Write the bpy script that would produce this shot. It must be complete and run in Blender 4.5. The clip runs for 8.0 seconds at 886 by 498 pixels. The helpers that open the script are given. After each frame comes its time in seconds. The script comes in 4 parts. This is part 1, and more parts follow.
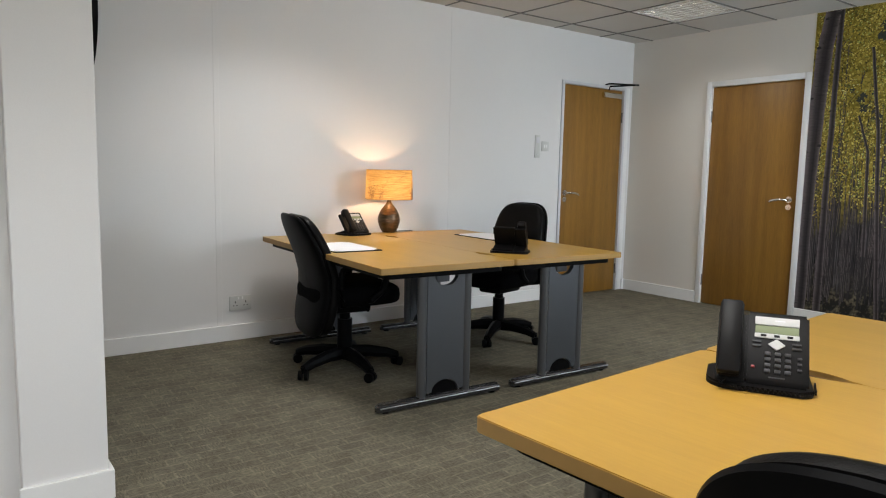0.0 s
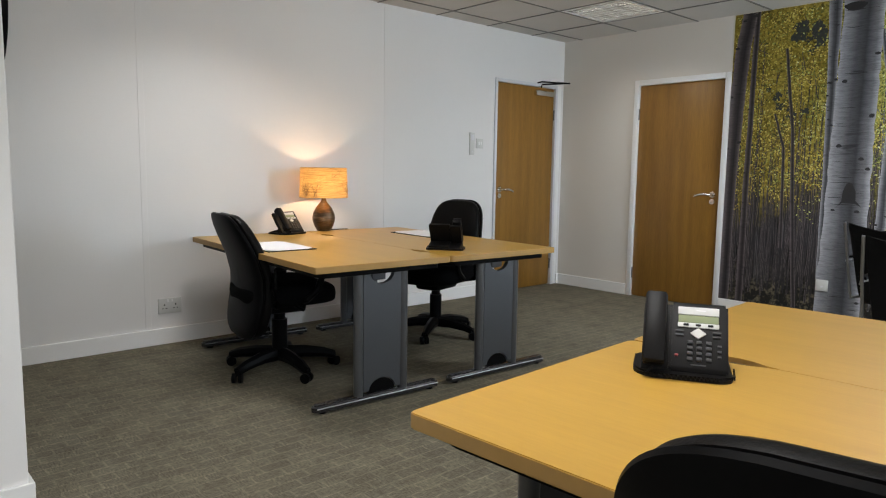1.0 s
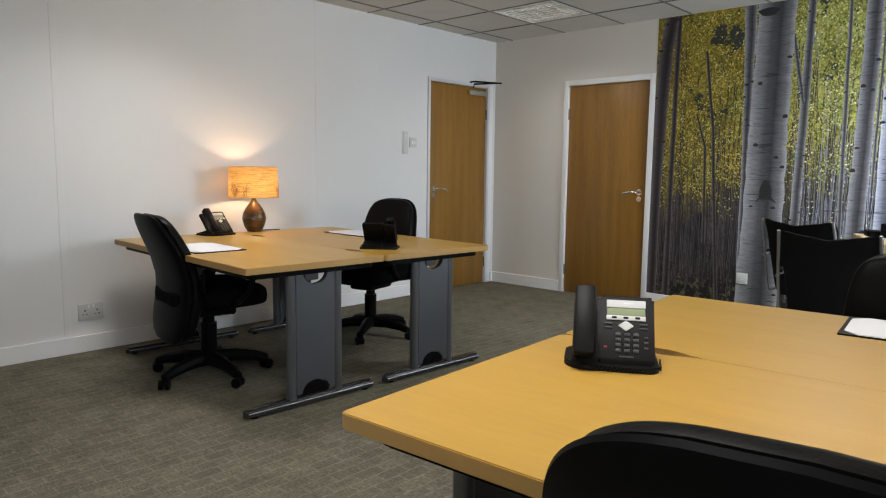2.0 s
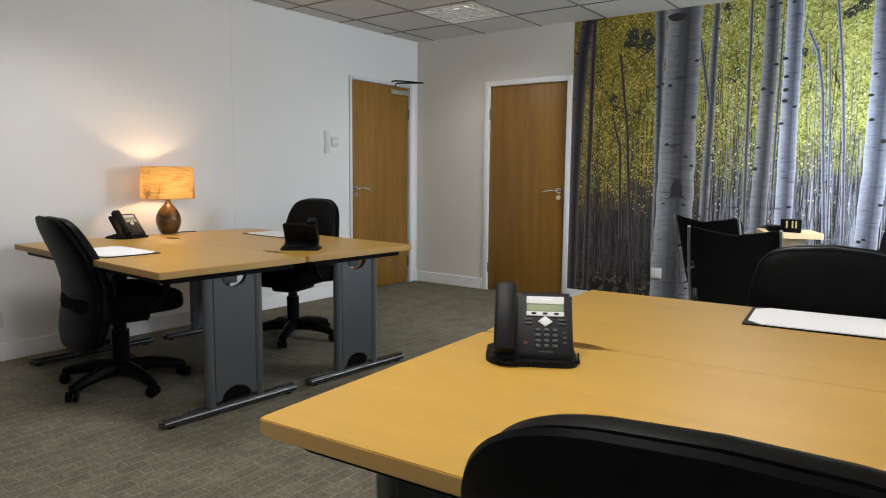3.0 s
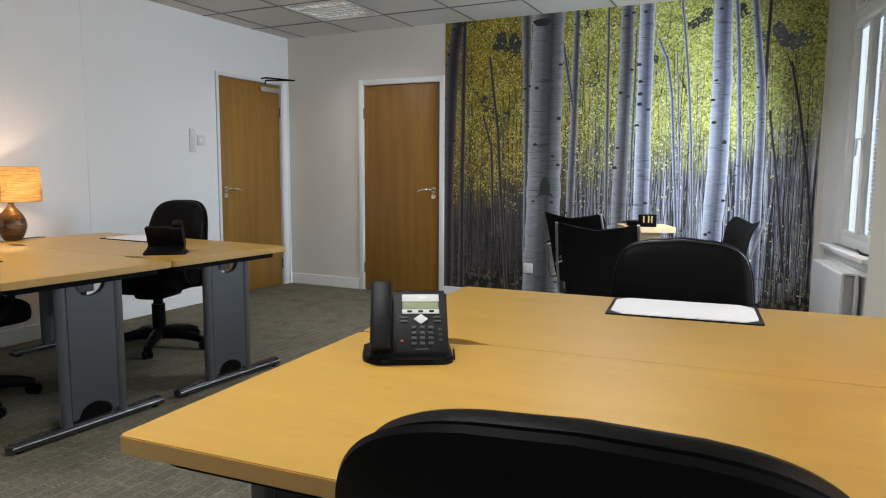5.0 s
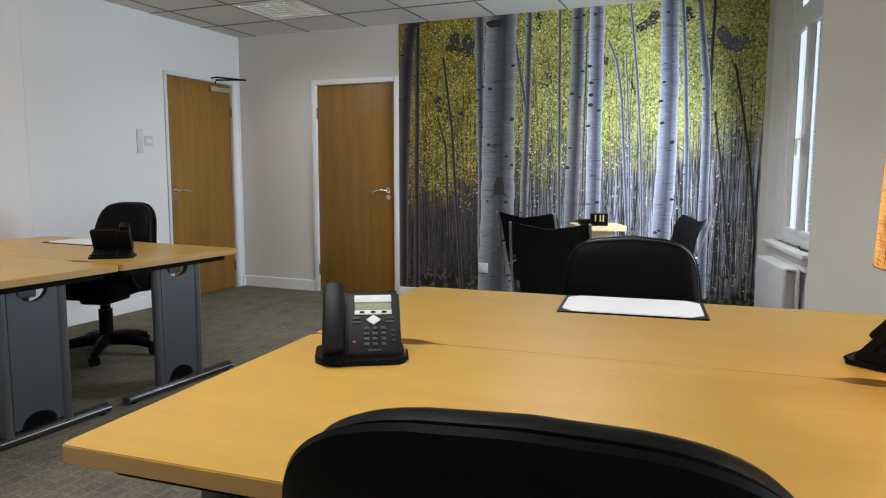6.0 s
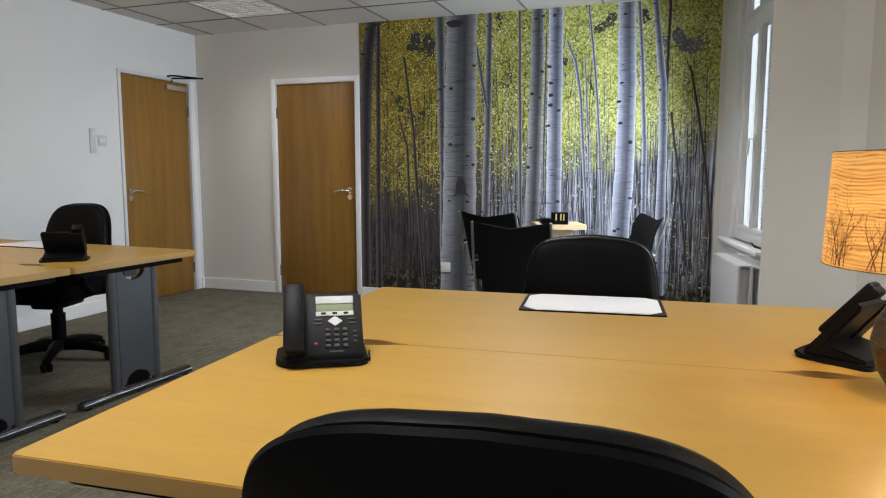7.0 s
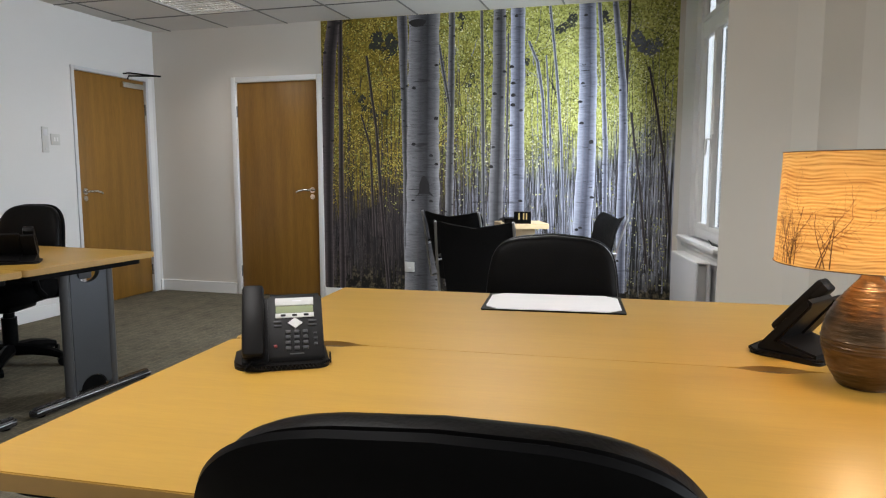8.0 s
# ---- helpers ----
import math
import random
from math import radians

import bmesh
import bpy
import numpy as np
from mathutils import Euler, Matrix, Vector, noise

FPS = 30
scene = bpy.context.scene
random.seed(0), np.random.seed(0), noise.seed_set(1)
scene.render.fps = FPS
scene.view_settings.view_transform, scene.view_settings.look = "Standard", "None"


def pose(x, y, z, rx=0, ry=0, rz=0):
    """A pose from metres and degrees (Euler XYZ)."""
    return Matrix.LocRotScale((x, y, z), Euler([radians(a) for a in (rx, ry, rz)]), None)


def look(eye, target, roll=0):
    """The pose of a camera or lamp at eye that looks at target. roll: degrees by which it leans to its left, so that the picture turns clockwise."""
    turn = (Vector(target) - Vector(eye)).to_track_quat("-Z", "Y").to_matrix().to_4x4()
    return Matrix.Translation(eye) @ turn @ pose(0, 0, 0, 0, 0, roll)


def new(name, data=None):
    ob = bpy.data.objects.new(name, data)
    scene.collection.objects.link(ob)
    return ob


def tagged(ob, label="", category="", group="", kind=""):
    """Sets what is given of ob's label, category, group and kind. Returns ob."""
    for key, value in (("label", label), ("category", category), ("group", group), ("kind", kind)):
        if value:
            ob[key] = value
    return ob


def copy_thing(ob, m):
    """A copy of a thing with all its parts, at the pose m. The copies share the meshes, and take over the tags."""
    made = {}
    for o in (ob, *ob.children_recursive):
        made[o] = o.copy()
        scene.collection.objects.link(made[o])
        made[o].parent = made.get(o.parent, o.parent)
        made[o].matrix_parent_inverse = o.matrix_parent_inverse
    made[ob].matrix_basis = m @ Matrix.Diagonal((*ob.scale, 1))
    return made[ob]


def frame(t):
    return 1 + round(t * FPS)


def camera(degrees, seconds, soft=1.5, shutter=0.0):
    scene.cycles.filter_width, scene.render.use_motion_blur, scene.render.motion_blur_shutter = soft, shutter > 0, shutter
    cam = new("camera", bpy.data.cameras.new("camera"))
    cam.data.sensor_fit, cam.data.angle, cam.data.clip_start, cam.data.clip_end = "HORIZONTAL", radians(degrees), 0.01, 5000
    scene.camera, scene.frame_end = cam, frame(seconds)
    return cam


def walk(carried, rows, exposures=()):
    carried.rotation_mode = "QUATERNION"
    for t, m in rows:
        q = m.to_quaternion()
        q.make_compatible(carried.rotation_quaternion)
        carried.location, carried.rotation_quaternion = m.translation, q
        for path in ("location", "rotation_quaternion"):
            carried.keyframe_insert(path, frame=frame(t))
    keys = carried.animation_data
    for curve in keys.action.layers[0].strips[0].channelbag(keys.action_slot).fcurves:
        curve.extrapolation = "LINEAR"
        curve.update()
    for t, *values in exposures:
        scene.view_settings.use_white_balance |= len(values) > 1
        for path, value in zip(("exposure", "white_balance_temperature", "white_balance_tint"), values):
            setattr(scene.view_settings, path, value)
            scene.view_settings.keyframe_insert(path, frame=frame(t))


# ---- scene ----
cam = camera(66.0, 8.0, soft=1.15)
PATH = [
    (0, (-0.049, 0.648, 1.161), (1.137, 2.242, 0.935), 1.17),
    (0.5, (-0.049, 0.640, 1.161), (1.201, 2.185, 0.933), 0.96),
    (1, (-0.040, 0.638, 1.160), (1.286, 2.117, 0.930), 0.87),
    (1.5, (-0.032, 0.640, 1.155), (1.358, 2.059, 0.926), 0.81),
    (3, (-0.013, 0.635, 1.150), (1.586, 1.814, 0.924), 0.55),
    (3.5, (-0.008, 0.637, 1.148), (1.647, 1.736, 0.923), 0.51),
    (4, (-0.006, 0.631, 1.148), (1.702, 1.648, 0.924), 0.42),
    (4.5, (-0.006, 0.632, 1.149), (1.744, 1.574, 0.924), 0.41),
    (6, (-0.006, 0.616, 1.149), (1.831, 1.376, 0.926), 0.15),
    (6.5, (-0.002, 0.613, 1.149), (1.854, 1.322, 0.925), 0.06),
    (7, (-0.006, 0.613, 1.150), (1.870, 1.271, 0.926), 0.02),
    (7.5, (-0.007, 0.611, 1.150), (1.883, 1.226, 0.927), -0.04),
    (8, (-0.000, 0.605, 1.152), (1.906, 1.165, 0.926), -0.01),
]
walk(cam, [(t, look(eye, target, roll)) for t, eye, target, roll in PATH], [(0, -0.05, 6530, 10), (3, -0.10, 6520, 10), (4.5, -0.09, 6370, 10), (6, -0.08, 6330, 10), (7, -0.09, 6450, 11), (8, -0.10, 6560, 12)])

# ---- light ----
world = bpy.data.worlds.new("world")
scene.world = world
world.use_nodes = True
wn = world.node_tree
sky = wn.nodes.new("ShaderNodeTexSky")
sky.sky_type, sky.sun_disc = "NISHITA", False
sky.sun_elevation, sky.sun_rotation = radians(40), radians(200)
wn.links.new(sky.outputs[0], wn.nodes["Background"].inputs[0])
wn.nodes["Background"].inputs[1].default_value = 0.12


def area_lamp(name, m, sx, sy, watts, colour):
    d = bpy.data.lights.new(name, "AREA")
    d.shape, d.size, d.size_y, d.energy, d.color = "RECTANGLE", sx, sy, watts, colour
    ob = new(name, d)
    ob.matrix_world = m
    return ob


def bulb_lamp(name, place, watts, colour, radius):
    d = bpy.data.lights.new(name, "POINT")
    d.energy, d.color, d.shadow_soft_size = watts, colour, radius
    ob = new(name, d)
    ob.location = place
    return ob


# daylight through the windows of the street side, behind and beside the camera
area_lamp("window_light", look((0.6, -1.62, 1.45), (0.9, 3.0, 1.05)), 3.6, 1.5, 60, (0.90, 0.96, 1.0))
area_lamp("window_light", look((4.70, 0.27, 1.5), (4.45, 2.15, 1.25)), 0.75, 1.2, 58, (0.76, 0.88, 1.0)).data.spread = radians(150)
# louvred fluorescent fittings of the ceiling grid: one in view, the others overhead and behind
H, STEP, GX, GY = 2.453, 0.609, 5.076, 4.904
FITTINGS = [(GX + a * STEP, GY + b * STEP) for a, b in ((-1, -2), (-6, -2), (-2, -6), (-7, -6), (-11, -6), (-5, -10))]
for (fx, fy), watts in zip(FITTINGS, (6, 14, 27, 20, 32, 20)):
    tube_light = area_lamp("fitting_light", pose(fx + STEP / 2, fy + STEP / 2, H - 0.004), 0.5, 0.5, watts, (0.985, 0.975, 0.965))
    tube_light.data.spread = radians(132)
DESK = 0.712
LAMP_A, LAMP_B = (2.595, 4.87, DESK), (1.56, 0.155, DESK)
for px, py, pz in (LAMP_A, LAMP_B):
    bulb_lamp("bulb_light", (px, py, pz + 0.326), 5.6, (1.0, 0.68, 0.39), 0.022)

# ---- materials ----


def mat(name, colour, rough=0.5, metal=0.0, vary=0.0, scale=8.0, bump=0.0, fine=120.0, stretch=(1, 1, 1), dark=None, spec=0.5, coat=0.0):
    """A surface with broad and fine variation of its colour and a fine relief."""
    m = bpy.data.materials.new(name)
    m.use_nodes = True
    t = m.node_tree
    p = t.nodes["Principled BSDF"]
    p.inputs["Base Color"].default_value = (*colour, 1)
    p.inputs["Roughness"].default_value, p.inputs["Metallic"].default_value = rough, metal
    p.inputs["Specular IOR Level"].default_value, p.inputs["Coat Weight"].default_value = spec, coat
    if vary or bump:
        co = t.nodes.new("ShaderNodeTexCoord")
        mp = t.nodes.new("ShaderNodeMapping")
        mp.inputs["Scale"].default_value = stretch
        t.links.new(co.outputs["Object"], mp.inputs[0])
        big, small = t.nodes.new("ShaderNodeTexNoise"), t.nodes.new("ShaderNodeTexNoise")
        big.inputs["Scale"].default_value, small.inputs["Scale"].default_value = scale, fine
        big.inputs["Detail"].default_value, small.inputs["Detail"].default_value = 5, 3
        for n in (big, small):
            t.links.new(mp.outputs[0], n.inputs[0])
        both = t.nodes.new("ShaderNodeMix")
        both.inputs[0].default_value = 0.4
        t.links.new(big.outputs[0], both.inputs[2])
        t.links.new(small.outputs[0], both.inputs[3])
        ramp = t.nodes.new("ShaderNodeMix")
        ramp.data_type = "RGBA"
        lo = dark or tuple(c * (1 - vary) for c in colour)
        ramp.inputs[6].default_value = (*lo, 1)
        ramp.inputs[7].default_value = (*(min(1, c * (1 + 0.5 * vary)) for c in colour), 1)
        span = t.nodes.new("ShaderNodeMapRange")
        span.inputs[1].default_value, span.inputs[2].default_value = 0.32, 0.68
        t.links.new(both.outputs[0], span.inputs[0])
        t.links.new(span.outputs[0], ramp.inputs[0])
        t.links.new(ramp.outputs[2], p.inputs["Base Color"])
        if bump:
            b = t.nodes.new("ShaderNodeBump")
            b.inputs["Strength"].default_value, b.inputs["Distance"].default_value = bump, 0.002
            t.links.new(small.outputs[0], b.inputs["Height"])
            t.links.new(b.outputs[0], p.inputs["Normal"])
    return m


WALL = mat("wall_paint", (0.72, 0.71, 0.70), 0.75, vary=0.03, scale=1.2, bump=0.12, fine=220)
WARM_WALL = mat("warm_wall_paint", (0.68, 0.645, 0.59), 0.75, vary=0.03, scale=1.2, bump=0.12, fine=220)
TRIM = mat("gloss_white_paint", (0.80, 0.80, 0.79), 0.35, vary=0.03, scale=3, bump=0.03)
GREYTRIM = mat("grey_and_shaded_white_paint", (0.62, 0.62, 0.64), 0.4, vary=0.03, scale=3)
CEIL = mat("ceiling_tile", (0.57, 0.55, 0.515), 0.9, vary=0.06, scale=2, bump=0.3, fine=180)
# bar colour darkened to stand for the shadow gaps between the tiles
TBAR = mat("ceiling_bar", (0.15, 0.145, 0.135), 0.5, vary=0.05)
BEECH = mat("beech_laminate", (0.455, 0.262, 0.046), 0.36, vary=0.10, scale=2.2, fine=26, stretch=(7, 0.6, 1), bump=0.02)
BEECH_EDGE = mat("beech_edge", (0.38, 0.225, 0.07), 0.45, vary=0.12, scale=3, fine=30)
DOORWOOD = mat("door_veneer", (0.275, 0.134, 0.022), 0.38, vary=0.30, scale=2.0, fine=22, stretch=(8, 8, 0.5), bump=0.03)
BROWN = mat("brown_plastic", (0.075, 0.036, 0.014), 0.55)
STEEL = mat("grey_steel", (0.085, 0.09, 0.10), 0.42, 0.55, vary=0.06, scale=6)
STEEL_L = mat("grey_steel_light", (0.12, 0.125, 0.135), 0.30, 0.6, vary=0.06, scale=6)
FOOT = mat("dark_steel_foot", (0.085, 0.085, 0.09), 0.25, 0.75, vary=0.1, scale=8)
FOOT_GLINT = mat("foot_glint_metal", (0.33, 0.33, 0.34), 0.45, 0.8)
CHROME = mat("chrome", (0.75, 0.75, 0.74), 0.16, 1.0)
BLACK = mat("black_plastic", (0.004, 0.004, 0.0044), 0.42, vary=0.2, scale=20, spec=0.05)
FABRIC = mat("black_fabric", (0.003, 0.003, 0.0034), 0.9, spec=0.06, vary=0.3, scale=30, bump=0.5, fine=500)
LEATHER = mat("black_leather", (0.0035, 0.0032, 0.0032), 0.42, spec=0.085, vary=0.25, scale=14, bump=0.25, fine=190)
WHITEPL = mat("white_plastic", (0.78, 0.78, 0.76), 0.3)
IVORY = mat("aged_white_plastic", (0.56, 0.56, 0.54), 0.35)
PAPER = mat("paper", (0.82, 0.81, 0.82), 0.8, vary=0.02, scale=5)



def carpet_material():
    """Loop-pile carpet tiles: crossed flecks, with the pile turned from tile to tile."""
    m = mat("carpet", (0.15, 0.135, 0.10), 0.95, vary=0.30, scale=7, bump=0.9, fine=320, spec=0.15)
    t = m.node_tree
    p = t.nodes["Principled BSDF"]
    old = p.inputs["Base Color"].links[0].from_socket
    co = t.nodes.new("ShaderNodeTexCoord").outputs["Object"]
    outs = []
    for stretch in ((42, 170, 1), (170, 42, 1)):
        mp = t.nodes.new("ShaderNodeMapping")
        mp.inputs["Scale"].default_value = stretch
        t.links.new(co, mp.inputs[0])
        n = t.nodes.new("ShaderNodeTexNoise")
        n.inputs["Scale"].default_value, n.inputs["Detail"].default_value = 1.0, 2
        t.links.new(mp.outputs[0], n.inputs[0])
        outs.append(n.outputs[0])
    ck = t.nodes.new("ShaderNodeTexChecker")
    ck.inputs["Scale"].default_value = 9.0
    t.links.new(co, ck.inputs[0])
    pick = t.nodes.new("ShaderNodeMix")
    t.links.new(ck.outputs["Fac"], pick.inputs[0])
    t.links.new(outs[0], pick.inputs[2])
    t.links.new(outs[1], pick.inputs[3])
    span = t.nodes.new("ShaderNodeMapRange")
    span.inputs[1].default_value, span.inputs[2].default_value, span.inputs[3].default_value, span.inputs[4].default_value = 0.3, 0.7, 0.66, 1.30
    t.links.new(pick.outputs[0], span.inputs[0])
    tone = t.nodes.new("ShaderNodeTexBrick")
    for key, v in (("Scale", 1.0), ("Brick Width", 0.125), ("Row Height", 0.0625), ("Mortar Size", 0.007), ("Mortar Smooth", 0.9)):
        tone.inputs[key].default_value = v
    tone.inputs["Color1"].default_value, tone.inputs["Color2"].default_value = (0.90, 0.90, 0.90, 1), (1.04, 1.03, 1.0, 1)
    tone.inputs["Mortar"].default_value = (1.30, 1.29, 1.25, 1)
    t.links.new(co, tone.inputs[0])
    blocks = t.nodes.new("ShaderNodeMix")
    blocks.data_type, blocks.blend_type = "RGBA", "MULTIPLY"
    blocks.inputs[0].default_value = 1.0
    t.links.new(old, blocks.inputs[6])
    t.links.new(tone.outputs[0], blocks.inputs[7])
    old = blocks.outputs[2]
    mul = t.nodes.new("ShaderNodeMix")
    mul.data_type, mul.blend_type = "RGBA", "MULTIPLY"
    mul.inputs[0].default_value = 1.0
    t.links.new(old, mul.inputs[6])
    t.links.new(span.outputs[0], mul.inputs[7])
    t.links.new(mul.outputs[2], p.inputs["Base Color"])
    return m


CARPET = carpet_material()

# ---- building tools ----


def link(name, bm, material, smooth=False):
    me = bpy.data.meshes.new(name)
    bmesh.ops.recalc_face_normals(bm, faces=bm.faces)
    bm.to_mesh(me)
    bm.free()
    for one in material if isinstance(material, (list, tuple)) else [material]:
        me.materials.append(one)
    if smooth:
        me.polygons.foreach_set("use_smooth", [True] * len(me.polygons))
        me.set_sharp_from_angle(angle=radians(38))
    return new(name, me)


def part(name, bm, material, parent, label="", smooth=True):
    ob = link(name, bm, material, smooth)
    ob.parent = parent
    return tagged(ob, label) if label else ob


def thing(name, label, category, m=None, group=""):
    ob = new(name)
    ob.empty_display_size = 0.1
    if m is not None:
        ob.matrix_world = m
    return tagged(ob, label, category, group)


def solid(name, bm, material, label, category="", kind="structure", smooth=False):
    return tagged(link(name, bm, material, smooth), label, category, kind=kind)


def box(bm, x0, x1, y0, y1, z0, z1, bevel=0.0, m=None, index=0):
    x0, x1, y0, y1, z0, z1 = min(x0, x1), max(x0, x1), min(y0, y1), max(y0, y1), min(z0, z1), max(z0, z1)
    r = bmesh.ops.create_cube(bm, size=1)
    vs = r["verts"]
    bmesh.ops.transform(bm, matrix=Matrix.Translation(((x0 + x1) / 2, (y0 + y1) / 2, (z0 + z1) / 2)) @ Matrix.Diagonal((x1 - x0, y1 - y0, z1 - z0, 1)), verts=vs)
    faces = {f for v in vs for f in v.link_faces}
    if bevel:
        edges = {e for v in vs for e in v.link_edges}
        r = bmesh.ops.bevel(bm, geom=list(edges), offset=bevel, segments=2, affect="EDGES", profile=0.5)
        faces = set(r["faces"]) | {f for f in faces if f.is_valid}
        vs = list({v for f in faces for v in f.verts})
    for f in faces:
        f.material_index = index
    if m is not None:
        bmesh.ops.transform(bm, matrix=m, verts=vs)
    return bm


def cyl(bm, a, b, r0, r1=None, n=16):
    a, b = Vector(a), Vector(b)
    r = bmesh.ops.create_cone(bm, cap_ends=True, segments=n, radius1=r0, radius2=r0 if r1 is None else r1, depth=(b - a).length)
    bmesh.ops.transform(bm, matrix=Matrix.Translation((a + b) / 2) @ (b - a).to_track_quat("Z", "Y").to_matrix().to_4x4(), verts=r["verts"])
    return bm


def tube(bm, pts, r, n=8, closed=False):
    pts = [Vector(p) for p in pts]
    rings = []
    k = len(pts)
    for i, p in enumerate(pts):
        d = (pts[(i + 1) % k] - pts[i - 1]) if closed else (pts[min(i + 1, k - 1)] - pts[max(i - 1, 0)])
        q = d.to_track_quat("Z", "Y")
        rad = r[i] if isinstance(r, (list, tuple)) else r
        rings.append([bm.verts.new(p + q @ Vector((rad * math.cos(2 * math.pi * j / n), rad * math.sin(2 * math.pi * j / n), 0))) for j in range(n)])
    for i in range(k if closed else k - 1):
        for j in range(n):
            bm.faces.new((rings[i][j], rings[i][(j + 1) % n], rings[(i + 1) % k][(j + 1) % n], rings[(i + 1) % k][j]))
    if not closed:
        bm.faces.new(rings[0][::-1])
        bm.faces.new(rings[-1])
    return bm


def lathe(bm, profile, n=40, centre=(0, 0, 0)):
    c = Vector(centre)
    rings = [[bm.verts.new(c + Vector((r * math.cos(2 * math.pi * j / n), r * math.sin(2 * math.pi * j / n), z))) for j in range(n)] for r, z in profile]
    for a, b in zip(rings, rings[1:]):
        for j in range(n):
            bm.faces.new((a[j], a[(j + 1) % n], b[(j + 1) % n], b[j]))
    return bm, rings


def prism(bm, outline, z0, z1, m=None, top=0, side=0):
    """An upright solid on a flat outline."""
    lo = [bm.verts.new((x, y, z0)) for x, y in outline]
    hi = [bm.verts.new((x, y, z1)) for x, y in outline]
    fs = [bm.faces.new(lo[::-1]), bm.faces.new(hi)]
    for f in fs:
        f.material_index = top
    k = len(outline)
    for i in range(k):
        bm.faces.new((lo[i], lo[(i + 1) % k], hi[(i + 1) % k], hi[i])).material_index = side
    if m is not None:
        bmesh.ops.transform(bm, matrix=m, verts=lo + hi)
    return bm


def rounded(x0, x1, y0, y1, r, n=5):
    """A rectangle with rounded corners; r: one radius, or four from (x0, y0) counter-clockwise."""
    rs = r if isinstance(r, (list, tuple)) else [r] * 4
    out = []
    for (cx, cy, sx, sy, a0), rad in zip(((x0, y0, 1, 1, 180), (x1, y0, -1, 1, 270), (x1, y1, -1, -1, 0), (x0, y1, 1, -1, 90)), rs):
        for i in range(n + 1):
            a = radians(a0 + 90 * i / n)
            out.append((cx + sx * rad + rad * math.cos(a), cy + sy * rad + rad * math.sin(a)))
    return out


def sgn(v, e):
    return math.copysign(abs(v) ** e, v)


def cushion(bm, a, b, c, e1=0.5, e2=0.5, nu=14, nv=40, shape=None):
    """A padded slab, thin along x: half thickness a, half width b, half height c; shape bends each point."""
    rings = []
    for i in range(1, nu):
        eta = -math.pi / 2 + math.pi * i / nu
        x, r = a * sgn(math.sin(eta), e1), abs(math.cos(eta)) ** e1
        ring = []
        for j in range(nv):
            w = 2 * math.pi * j / nv
            p = Vector((x, b * r * sgn(math.cos(w), e2), c * r * sgn(math.sin(w), e2)))
            ring.append(bm.verts.new(shape(p) if shape else p))
        rings.append(ring)
    for s, t in zip(rings, rings[1:]):
        for j in range(nv):
            bm.faces.new((s[j], s[(j + 1) % nv], t[(j + 1) % nv], t[j]))
    for ring, x in ((rings[0], -a), (rings[-1], a)):
        # inner rings fill the two faces, so that they can bend
        last = ring
        for k in (0.6, 0.25):
            nxt = []
            for j in range(nv):
                w = 2 * math.pi * j / nv
                r = k * (abs(math.cos(-math.pi / 2 + math.pi / nu)) ** e1)
                p = Vector((x, b * r * sgn(math.cos(w), e2), c * r * sgn(math.sin(w), e2)))
                nxt.append(bm.verts.new(shape(p) if shape else p))
            for j in range(nv):
                bm.faces.new((last[j], last[(j + 1) % nv], nxt[(j + 1) % nv], nxt[j]))
            last = nxt
        mid = bm.verts.new(sum((v.co for v in last), Vector()) / nv)
        for j in range(nv):
            bm.faces.new((last[j], last[(j + 1) % nv], mid))
    return bm


def B():
    return bmesh.new()


# ---- the room ----
XW, YW = 5.586, 5.112
XB, YS = -2.6, -1.70
solid("floor", box(B(), XB - 0.2, XW + 0.2, YS - 0.2, YW + 0.2, -0.1, 0), CARPET, "grey-brown flecked carpet tiles covering the office floor", "floor")
# wall with the first door
D1 = (4.615, 5.451, 1.983)
bm = B()
box(bm, XB - 0.2, D1[0] - 0.03, YW, YW + 0.15, 0, H + 0.1)
box(bm, D1[1] + 0.03, XW + 0.2, YW, YW + 0.15, 0, H + 0.1)
box(bm, D1[0] - 0.03, D1[1] + 0.03, YW, YW + 0.15, D1[2] + 0.03, H + 0.1)
solid("wall_north", bm, WALL, "smooth off-white painted office wall with a lamp-lit patch", "wall")
D2 = (3.408, 4.224, 1.957)
bm = B()
box(bm, XW, XW + 0.15, 0.22, D2[0] - 0.03, 0, H + 0.1)
box(bm, XW, XW + 0.15, D2[1] + 0.03, YW, 0, H + 0.1)
box(bm, XW, XW + 0.15, D2[0] - 0.03, D2[1] + 0.03, D2[2] + 0.03, H + 0.1)
solid("wall_east", bm, WARM_WALL, "off-white painted end wall beside a forest mural", "wall")
# unseen walls that close the place, the street side with a wide window opening
bm = B()
box(bm, XB - 0.2, XB, YS, YW, 0, H + 0.1)
solid("wall_west", bm, WALL, "plain off-white painted wall closing the office", "wall")
bm = B()
box(bm, XB - 0.2, -1.3, YS - 0.2, YS, 0, H + 0.1)
box(bm, 2.5, 4.6, YS - 0.2, YS, 0, H + 0.1)
box(bm, -1.3, 2.5, YS - 0.2, YS, 0, 0.7)
box(bm, -1.3, 2.5, YS - 0.2, YS, 2.25, H + 0.1)
solid("wall_south", bm, WALL, "off-white painted street-side wall with a wide window", "wall")

